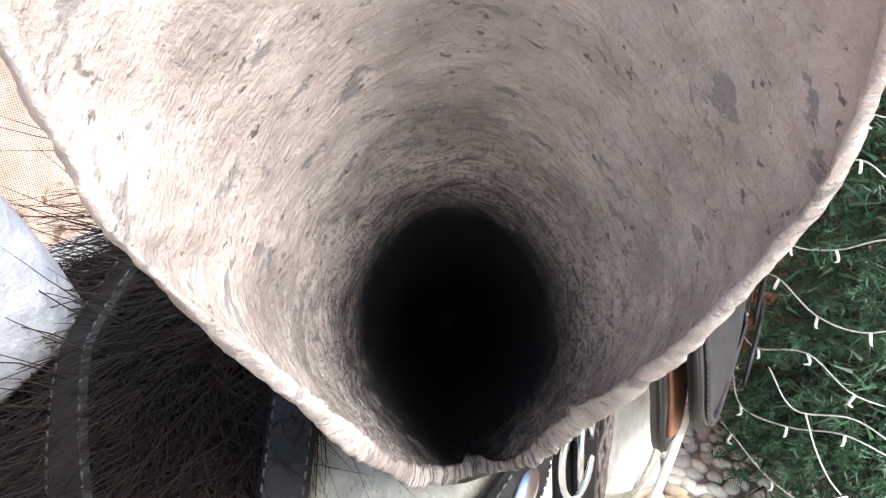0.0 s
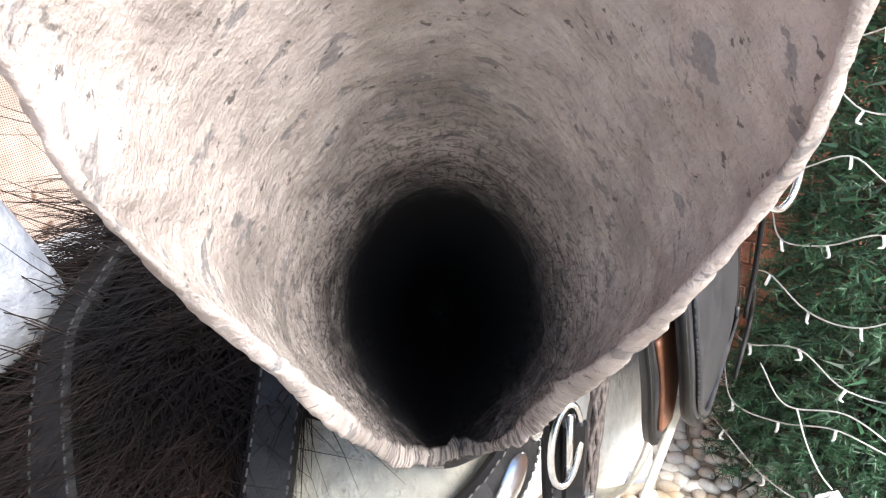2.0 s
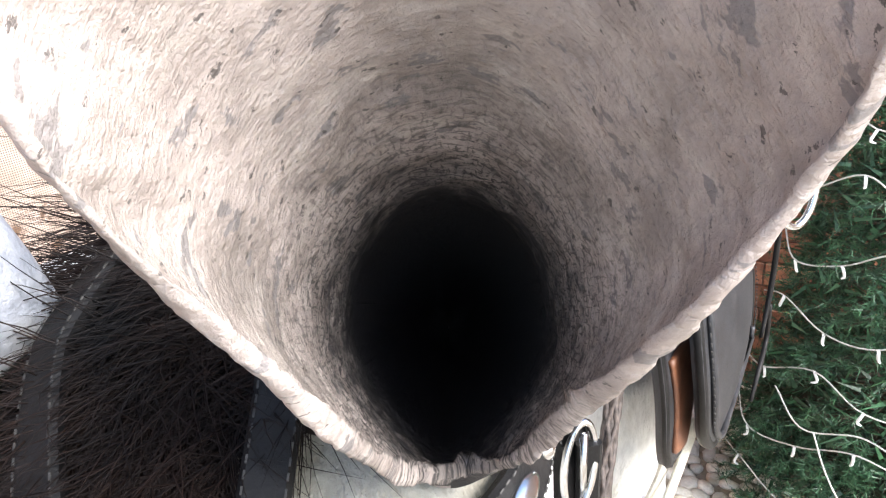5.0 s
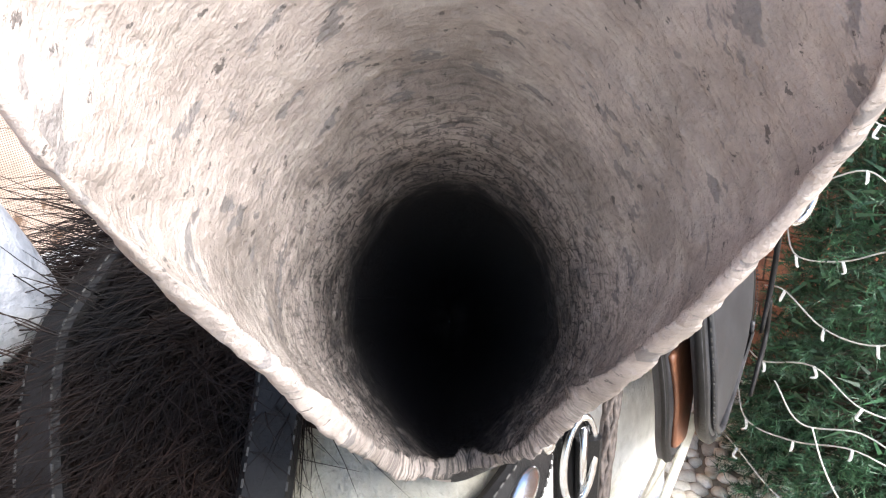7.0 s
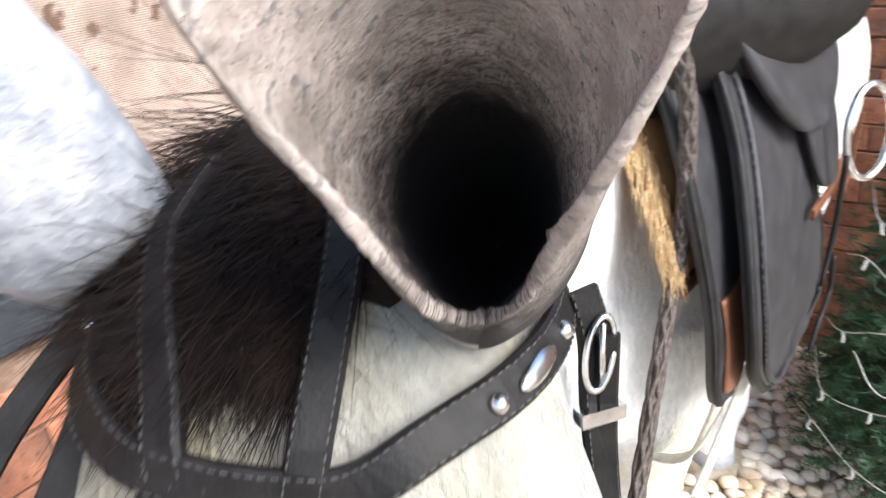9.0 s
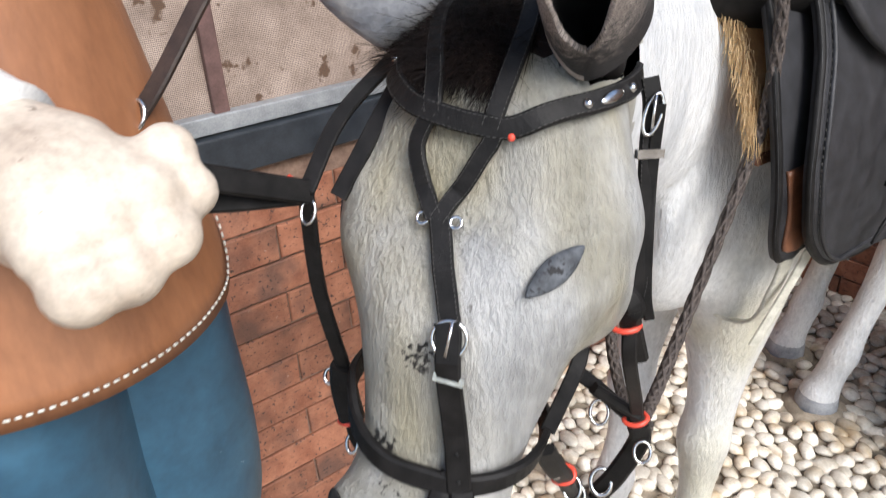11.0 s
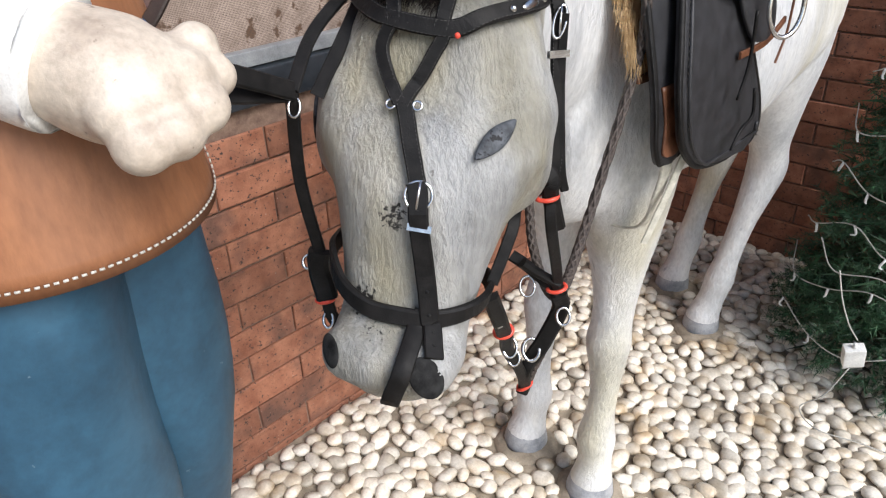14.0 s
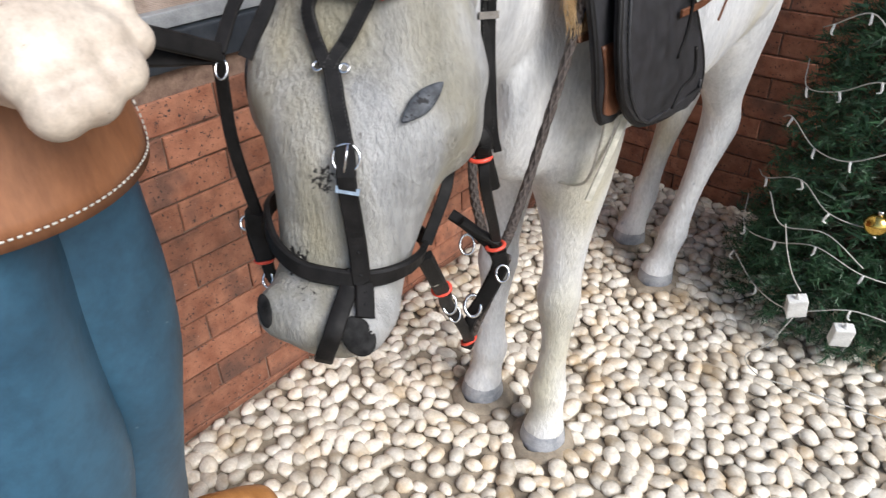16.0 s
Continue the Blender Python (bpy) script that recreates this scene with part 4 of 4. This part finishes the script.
def hair_part(name, material, parent, label, group=""):
    me = bpy.data.meshes.new(name)
    me.from_pydata([tuple(v) for v in verts], [], faces)
    me.materials.append(material)
    me.polygons.foreach_set("use_smooth", [True] * len(me.polygons))
    verts.clear(), faces.clear()
    ob = new(name, me)
    ob.parent = parent
    return tagged(ob, label, kind="stuff")


for i in range(1000):
    z = rng.uniform(1.150, 1.38)
    y = 1.286 + rng.uniform(-0.022, 0.016)
    x = 0.795 - 0.9 * max(0, z - 1.0) ** 2 + rng.uniform(-0.004, 0.008)
    hair(Vector((x, y, z)), Vector((rng.uniform(0.0, 0.4), rng.uniform(-0.5, 0.2), -1)), rng.uniform(0.014, 0.028), 0.0007, Vector((0, rng.uniform(-0.3, 0.3), 0)))
hair_part("fur_edge", SHEEP, pad, "loose tan fur edge")

# forelock between the ears
fore = thing("forelock", None, None, "dark brown horsehair forelock between the ears", "hair")
for i in range(5200):
    s = -0.125 + 0.105 * rng.random() ** 0.8
    deg = max(-66, min(5 if s < -0.055 else -2, rng.gauss(-24 if s > -0.055 else -14, 18)))
    p = head_point(s, deg)
    n = head_normal(s, deg)
    down = AX * rng.uniform(0.1, 1.0) + n * rng.uniform(0.2, 0.7) + SIDE * (rng.gauss(-0.05, 0.35) - 0.3 * (s < -0.08) - max(0, deg + 8) * 0.03)
    hair(p + n * 0.002, down, rng.uniform(0.02, 0.045), rng.uniform(0.00025, 0.00045), AX * rng.uniform(-0.1, 0.4) - n * 0.25 + SIDE * rng.gauss(0, 0.2))
for i in range(700):
    s, deg = rng.uniform(-0.12, -0.03), rng.uniform(-95, -50)
    n = head_normal(s, deg)
    hair(head_point(s, deg) + n * 0.003, -SIDE * rng.uniform(0.4, 1.0) + n * rng.uniform(0.15, 0.6) + AX * rng.uniform(-0.3, 0.6), rng.uniform(0.025, 0.055), 0.0004,
         AX * rng.uniform(0.0, 0.5))
for i in range(80):
    s, deg = rng.uniform(-0.14, -0.05), rng.uniform(-62, -30)
    n = head_normal(s, deg)
    hair(head_point(s, deg) + n * 0.004, -SIDE * rng.uniform(0.5, 1.1) + n * rng.uniform(0.1, 0.5) - AX * rng.uniform(-0.5, 0.5), rng.uniform(0.035, 0.075), 0.0004,
         AX * rng.uniform(-0.2, 0.4))
hair_part("hair", HAIR, fore, "coarse dark brown hair")

# ---- the groom statue: one mesh ----
bm = bmesh.new()
LAT, NEAR = Vector((0.36, 0.933, 0)), Vector((0.933, -0.36, 0))
C0 = Vector((0.443, 0.545, 0))


def body_ring(c, r1, r2, z, n=40):
    return [c + LAT * (r1 * math.cos(a)) + NEAR * (r2 * math.sin(a)) + Vector((0, 0, z)) for a in [math.tau * k / n for k in range(n)]]


def fold(a, z, k):
    return 0.004 * math.sin(3 * a + 9 * z + k) + 0.004 * math.sin(5 * a - 14 * z + 2 * k)


for centre, foot, k in ((Vector((0.404, 0.630, 0)), Vector((0.243, 0.618, 0)), 0), (Vector((0.482, 0.488, 0)), Vector((0.445, 0.43, 0)), 2)):
    loops = []
    for z, r in spline([(0.06, 0.082), (0.12, 0.086), (0.3, 0.090), (0.5, 0.098), (0.7, 0.110), (0.95, 0.118), (1.08, 0.115), (1.16, 0.11)], 30):
        c = foot.lerp(centre, min(1, z / 0.7))
        loops.append([c + LAT * (math.cos(a) * (r + fold(a, z, k))) + NEAR * (math.sin(a) * (r + fold(a, z, k))) + Vector((0, 0, z)) for a in [math.tau * q / 36 for q in range(36)]])
    skin(bm, loops, mi=0)
    # boots
    loops = []
    for u, w, h in spline([(-0.08, 0.02, 0.05), (-0.07, 0.045, 0.09), (0.0, 0.052, 0.12), (0.07, 0.052, 0.10), (0.13, 0.050, 0.075), (0.165, 0.035, 0.055), (0.178, 0.01, 0.03)], 22):
        f = Vector((0.15, 0.98, 0)).normalized()
        sd = Vector((0.98, -0.15, 0)).normalized()
        loops.append([foot + Vector((0.02, 0.13, 0)) + f * u + sd * (w * math.cos(a)) + Vector((0, 0, max(0.0, 1.25 * h * (0.5 + 0.55 * math.sin(a))))) for a in [math.tau * q / 20 for q in range(20)]])
    skin(bm, loops, mi=4)
# torso under the apron, and the apron as a thick sheet round it
skin(bm, [body_ring(C0, r, r * 0.95, z) for z, r in ((1.09, 0.15), (1.13, 0.16), (1.27, 0.13), (1.47, 0.10), (1.62, 0.09))], mi=3)
cols, rowsn = 60, 20
grid_o, grid_i = [], []
for j in range(rowsn + 1):
    ro, ri = [], []
    for i in range(cols + 1):
        a = radians(-25 + 230 * i / cols)
        t = abs(a - radians(82)) / radians(115)
        zb = 1.088 + 0.02 * t ** 2 + 0.16 * max(0.0, t - 0.55) ** 1.6 / 0.45 ** 1.6
        z = zb + (1.57 - zb) * j / rowsn
        r = 0.198 - 0.19 * (z - 1.098) + 0.004 * math.sin(3 * a + 5 * z)
        base = C0 + Vector((0, 0, z))
        ro.append(base + LAT * (math.cos(a) * (r + 0.005)) + NEAR * (math.sin(a) * (r + 0.005)))
        ri.append(base + LAT * (math.cos(a) * r) + NEAR * (math.sin(a) * r))
    grid_o.append(ro)
    grid_i.append(ri)
skin(bm, [o + i[::-1] for o, i in zip(grid_o, grid_i)], mi=1)
# thread along the apron's hem
for i in range(0, cols * 2 - 15):
    u = i / (cols * 2 - 15) * cols
    k = min(int(u), cols - 1)
    p = grid_o[0][k].lerp(grid_o[0][k + 1], u - k)
    d = (grid_o[0][k + 1] - grid_o[0][k]).normalized()
    n = Vector((p.x - C0.x, p.y - C0.y, 0)).normalized()
    box_axes(bm, p + Vector((0, 0, 0.012)) + n * 0.0006, d, Vector((0, 0, 1)), n, 0.0046, 0.0022, 0.0020, 5)
# sleeve and fist
tube(bm, [(0.438, 0.385, 1.536, 0.0798), (0.488, 0.401, 1.450, 0.0772), (0.557, 0.462, 1.363, 0.0644), (0.642, 0.533, 1.301, 0.0598), (0.660, 0.548, 1.291, 0.0594)], 24, 24, mi=2)
fist = bmesh.new()
tube(fist, [(0.629, 0.539, 1.302, 0.046), (0.661, 0.555, 1.288, 0.052), (0.688, 0.574, 1.276, 0.056), (0.704, 0.593, 1.268, 0.052), (0.706, 0.618, 1.263, 0.042)], 28, 26, flat=0.95)
# curled fingers, from the forefinger to the little finger
for c, r in (((0.723, 0.643, 1.269), 0.020), ((0.744, 0.617, 1.253), 0.023), ((0.749, 0.587, 1.242), 0.025), ((0.745, 0.56, 1.237), 0.025)):
    ball(fist, c, r, (1, 1, 1), 3)
    ball(fist, Vector(c) + Vector((-0.016, -0.004, 0.024)), r * 1.05, (1, 1, 1), 3)
me = bpy.data.meshes.new("fist")
fist.to_mesh(me)
fist.free()
tmp = new("tmp", me)
mod = tmp.modifiers.new("join", "REMESH")
mod.mode, mod.voxel_size = 'VOXEL', 0.004
sm = tmp.modifiers.new("soft", "SMOOTH")
sm.factor, sm.iterations = 0.5, 16
fm = bpy.data.meshes.new_from_object(tmp.evaluated_get(bpy.context.evaluated_depsgraph_get()))
bpy.data.objects.remove(tmp)
k = len(bm.faces)
bm.from_mesh(fm)
bm.faces.ensure_lookup_table()
for f in bm.faces[k:]:
    f.material_index = 3
thing("groom_statue", bm, [TROUSER, HIDE, SLEEVE, SKIN, BOOT, WHITE_THREAD], "painted plaster groom statue in tan leather apron and blue trousers", "statue")

# ---- the tree ----
tree = thing("christmas_tree", None, None, "dark green artificial Christmas tree standing on the pebbles", "Christmas tree")
TC, TH, TR = Vector((1.12, 2.62, 0.0)), 2.9, 0.43
part("trunk", tube(bmesh.new(), [(*TC, 0.022), (*(TC + Vector((0, 0, 0.9))), 0.016), (*(TC + Vector((0, 0, TH))), 0.006)], 8), BARK, tree, "brown steel stem")
rng = random.Random(9)
V, F = [], []


def needle(p, d, ln, w):
    s = d.orthogonal().normalized()
    s.rotate(Matrix.Rotation(rng.uniform(0, math.tau), 3, d))
    i = len(V)
    V.extend((p - s * w, p + s * w, p + d * ln))
    F.append((i, i + 1, i + 2))


branches = bmesh.new()
for i in range(2500):
    z = 0.06 + (TH - 0.1) * (1 - math.sqrt(rng.random())) if i % 4 else 0.05 + 0.25 * rng.random()
    a = rng.uniform(0, math.tau)
    rr = TR * (1 - z / TH) * rng.uniform(0.68, 1.06)
    o = Vector((math.cos(a), math.sin(a), 0))
    tipp = TC + o * rr + Vector((0, 0, z + rng.uniform(-0.02, 0.03)))
    if tipp.y > WALL_Y - 0.03:
        continue
    ln = rng.uniform(0.07, 0.13)
    d = (o + Vector((rng.uniform(-0.5, 0.5), rng.uniform(-0.5, 0.5), rng.uniform(-0.45, 0.35)))).normalized()
    for k in range(44):
        t = rng.random()
        p = tipp - d * (ln * t)
        nd = (d * rng.uniform(0.25, 0.9) + Vector((rng.gauss(0, 1), rng.gauss(0, 1), rng.gauss(0, 1))).normalized() * 0.85).normalized()
        needle(p, nd, rng.uniform(0.020, 0.034), 0.0014)
    if rr > 0.05:
        q0 = TC + Vector((0, 0, z - 0.03))
        s = d.orthogonal() * 0.0018
        vs = [branches.verts.new(v) for v in (q0 + s, q0 - s, tipp + d * 0.01)]
        branches.faces.new(vs)
me = bpy.data.meshes.new("crown")
me.from_pydata([tuple(v) for v in V], [], F)
me.materials.append(NEEDLE)
crown = new("crown", me)
crown.parent = tree
tagged(part("branch_wire", branches, BARK, tree, "thin wired branches", smooth=False), kind="stuff")
# inner foliage that closes the cone
V, F = [], []
for i in range(9000):
    z = 0.05 + (TH - 0.1) * (1 - math.sqrt(rng.random()))
    a = rng.uniform(0, math.tau)
    rr = TR * (1 - z / TH) * rng.uniform(0.3, 0.85)
    p = TC + Vector((math.cos(a) * rr, math.sin(a) * rr, z))
    if p.y > WALL_Y - 0.08:
        continue
    needle(p, Vector((rng.gauss(0, 1), rng.gauss(0, 1), rng.gauss(0, 0.6))).normalized(), rng.uniform(0.04, 0.08), 0.005)
me = bpy.data.meshes.new("inner_crown")
me.from_pydata([tuple(v) for v in V], [], F)
me.materials.append(NEEDLE)
new("inner_crown", me).parent = tree

lights = thing("light_string", None, None, "white cable with small bulbs wound round the tree", "fairy lights")


def on_tree(deg, z, k=1.04):
    a = radians(deg)
    r = TR * (1 - z / TH) * k
    return TC + Vector((math.cos(a) * r, math.sin(a) * r, z))


for run in range(9):
    z0 = 0.16 + 0.15 * run
    rows = [on_tree(196 + 20 * k, z0 + 0.035 * math.sin(k * 1.9 + run * 2.1) + 0.012 * k, 1.0 + 0.03 * math.sin(k * 2.3)) for k in range(8)]
    part("cable", tube(bmesh.new(), [(*p, 0.0019) for p in rows], 6, 40), WIRE, lights)
    for k in range(1, 8, 1):
        p = rows[k]
        b = bmesh.new()
        tube(b, [(*p, 0.0036), (*(p + Vector((rng.uniform(-0.01, 0.01), -0.004, -0.022))), 0.0036), (*(p + Vector((rng.uniform(-0.01, 0.01), -0.006, -0.027))), 0.0018)], 6, 6)
        part("bulb", b, PLASTIC, lights, "clear bulb in white socket")
for rows in ([(0.944, 2.219, 0.437), (0.973, 2.197, 0.369), (1.007, 2.181, 0.312), (1.038, 2.176, 0.277)],
             [(1.040, 2.172, 0.188), (1.005, 2.146, 0.090), (0.960, 2.124, 0.034), (1.022, 2.066, 0.033), (1.139, 2.088, 0.032), (1.398, 2.121, 0.03)],
             [on_tree(225, 0.45), on_tree(240, 0.40, 1.07), on_tree(258, 0.43), on_tree(275, 0.38, 1.07)]):
    part("cable", tube(bmesh.new(), [(*p, 0.0019) for p in rows], 6, 30), WIRE, lights)
for c, tw in (((1.039, 2.177, 0.227), 0.5), ((1.164, 2.199, 0.175), 0.1)):
    ctl = thing("light_controller", None, None, "small white plastic light controller box hanging in the tree", "plug adapter", group="light controllers")
    b = box(bmesh.new(), -0.026, 0.026, -0.016, 0.016, -0.034, 0.034, 0.004)
    case = part("case", b, PLASTIC, ctl, smooth=False)
    b = bmesh.new()
    tube(b, [(0, 0, 0.034, 0.007), (0, 0, 0.05, 0.004)], 8, 4)
    part("cable_boot", b, PLASTIC, ctl)
    ctl.matrix_world = pose(*c, 14, -22 * tw, 30)
for d, z, k in ((274, 0.50, 1.06), (178, 1.10, 0.98), (232, 1.30, 1.1)):
    ba = thing("bauble", None, None, "shiny gold bauble hanging on the tree", "bauble", group="gold baubles")
    b = bmesh.new()
    ball(b, on_tree(d, z, k), 0.030, sub=4)
    part("ball", b, GOLD, ba)
    b = bmesh.new()
    tube(b, [(*(on_tree(d, z, k) + Vector((0, 0, 0.027))), 0.007), (*(on_tree(d, z, k) + Vector((0, 0, 0.039))), 0.006)], 8, 4)
    part("cap", b, STEEL, ba, "small metal cap")


# ---- bricks ----
def brick_mesh(name, lx, seed, tall=0.0745, deep=0.05):
    """A brick along x, face towards -y, with slightly uneven arrises."""
    b = box(bmesh.new(), 0, lx, 0, deep, 0, tall)
    r = random.Random(seed)
    for v in b.verts:
        v.co += Vector((r.uniform(-1, 1) * 0.0012, r.uniform(-1, 1) * 0.0012, r.uniform(-1, 1) * 0.0010))
    bmesh.ops.bevel(b, geom=[q for q in b.edges if all(v.co.y < 0.01 for v in q.verts)], offset=0.0028, segments=1, affect='EDGES')
    return finish(name, b, BRICK, smooth=False)


LB, CB = 0.292, 0.0805
kinds = [brick_mesh("brick", LB - 0.0055, k) for k in range(5)]
cut = [brick_mesh("brick", LB / 2 - 0.008, 20 + k) for k in range(2)]
rng = random.Random(3)


def lay(parent, place, length, z0, z1, shift=0.0):
    """Courses in running bond; place(u, z) gives the pose of a brick whose left end lies u along the wall."""
    row = 0
    z = z0
    while z + 0.072 <= z1 + 0.02:
        u = -(LB / 2 if row % 2 else 0) + shift
        while u < length:
            ob = new("brick", kinds[rng.randrange(5)])
            ob.parent = parent
            ob.matrix_world = place(u, z, rng.uniform(-0.0015, 0.0015))
            u += LB
        z += CB
        row += 1


# seen face of the west wall looks to +x: a brick runs along -y there, seen from the room
lay(wall_w, lambda u, z, o: pose(WALL_X + o, 0.157 + u, z, 0, 0, 90), 2.85, -0.0566, 0.93)
lay(wall_n, lambda u, z, o: pose(WALL_X + 0.08 + u, WALL_Y + o, z), 1.9, -0.01, 1.6)


# ---- pebbles ----
def pebble_mesh(seed, ob_bm=None):
    r = random.Random(seed)
    b = bmesh.new()
    bmesh.ops.create_icosphere(b, subdivisions=2, radius=1)
    sx, sy, sz = r.uniform(0.022, 0.036), r.uniform(0.018, 0.024), r.uniform(0.011, 0.016)
    off = Vector((r.uniform(0, 50), r.uniform(0, 50), 0))
    for v in b.verts:
        k = 1 + 0.30 * noise.noise(v.co * 0.9 + off)
        v.co = Vector((v.co.x * sx * k, v.co.y * sy * k, v.co.z * sz * k))
    return b


peb = [finish("pebble", pebble_mesh(k), PEBBLE) for k in range(14)]
rng = random.Random(12)
spots = []
cell = {}


def clear(x, y, r):
    i, j = int(x / 0.06), int(y / 0.06)
    return all((x - a) ** 2 + (y - c) ** 2 > r * r for di in (-1, 0, 1) for dj in (-1, 0, 1) for a, c in cell.get((i + di, j + dj), ()))


for k in range(60000):
    x, y = rng.uniform(WALL_X + 0.02, 2.1), rng.uniform(0.6, WALL_Y - 0.02)
    if clear(x, y, 0.0335):
        near_hoof = any((x - fx) ** 2 + (y - fy) ** 2 < 0.085 ** 2 for (fx, fy), _, _ in FEET)
        cell.setdefault((int(x / 0.06), int(y / 0.06)), []).append((x, y))
        if not near_hoof:
            spots.append((x, y))
spots.sort(key=lambda p: (p[0] - 0.85) ** 2 + (p[1] - 1.25) ** 2)
for x, y in spots[:300]:
    ob = new("pebble", peb[rng.randrange(14)])
    ob.parent = floor
    sc = rng.uniform(0.85, 1.12)
    ob.matrix_world = pose(x, y, rng.uniform(0.004, 0.012), rng.uniform(-14, 14), rng.uniform(-14, 14), rng.uniform(0, 360)) @ Matrix.Diagonal((sc, sc, sc, 1))
src = []
for k in range(14):
    m = peb[k]
    src.append((np.array([v.co[:] for v in m.vertices]), np.array([p.vertices[:] for p in m.polygons])))
VV, FF, base = [], [], 0
for x, y in spots[300:]:
    v, f = src[rng.randrange(14)]
    sc = rng.uniform(0.85, 1.12)
    M = np.array(pose(x, y, rng.uniform(0.004, 0.012), rng.uniform(-14, 14), rng.uniform(-14, 14), rng.uniform(0, 360)))
    VV.append(v * sc @ M[:3, :3].T + M[:3, 3])
    FF.append(f + base)
    base += len(v)
me = bpy.data.meshes.new("pebbles")
me.from_pydata(np.concatenate(VV).tolist(), [], np.concatenate(FF).tolist())
me.materials.append(PEBBLES)
me.polygons.foreach_set("use_smooth", [True] * len(me.polygons))
more = new("pebbles", me)
more.parent = floor
tagged(more, "rounded cream river pebbles set in cement", kind="stuff")
# plaster collars where the hooves are set
for (fx, fy), _, _ in FEET:
    b = bmesh.new()
    loops = []
    for r, z in ((0.088, 0.002), (0.080, 0.012), (0.068, 0.018), (0.058, 0.020)):
        loops.append([(fx + (r + 0.012 * noise.noise(Vector((fx * 9 + math.cos(a) * 2, math.sin(a) * 2, r * 20)))) * math.cos(a), fy + (r + 0.01 * math.sin(3 * a)) * math.sin(a), z)
                      for a in [math.tau * k / 28 for k in range(28)]])
    skin(b, loops, cap=False)
    thing("cement_collar", b, CEMENT, "rough sandy cement collar round the statue's hoof", "cement", group="hoof collars")
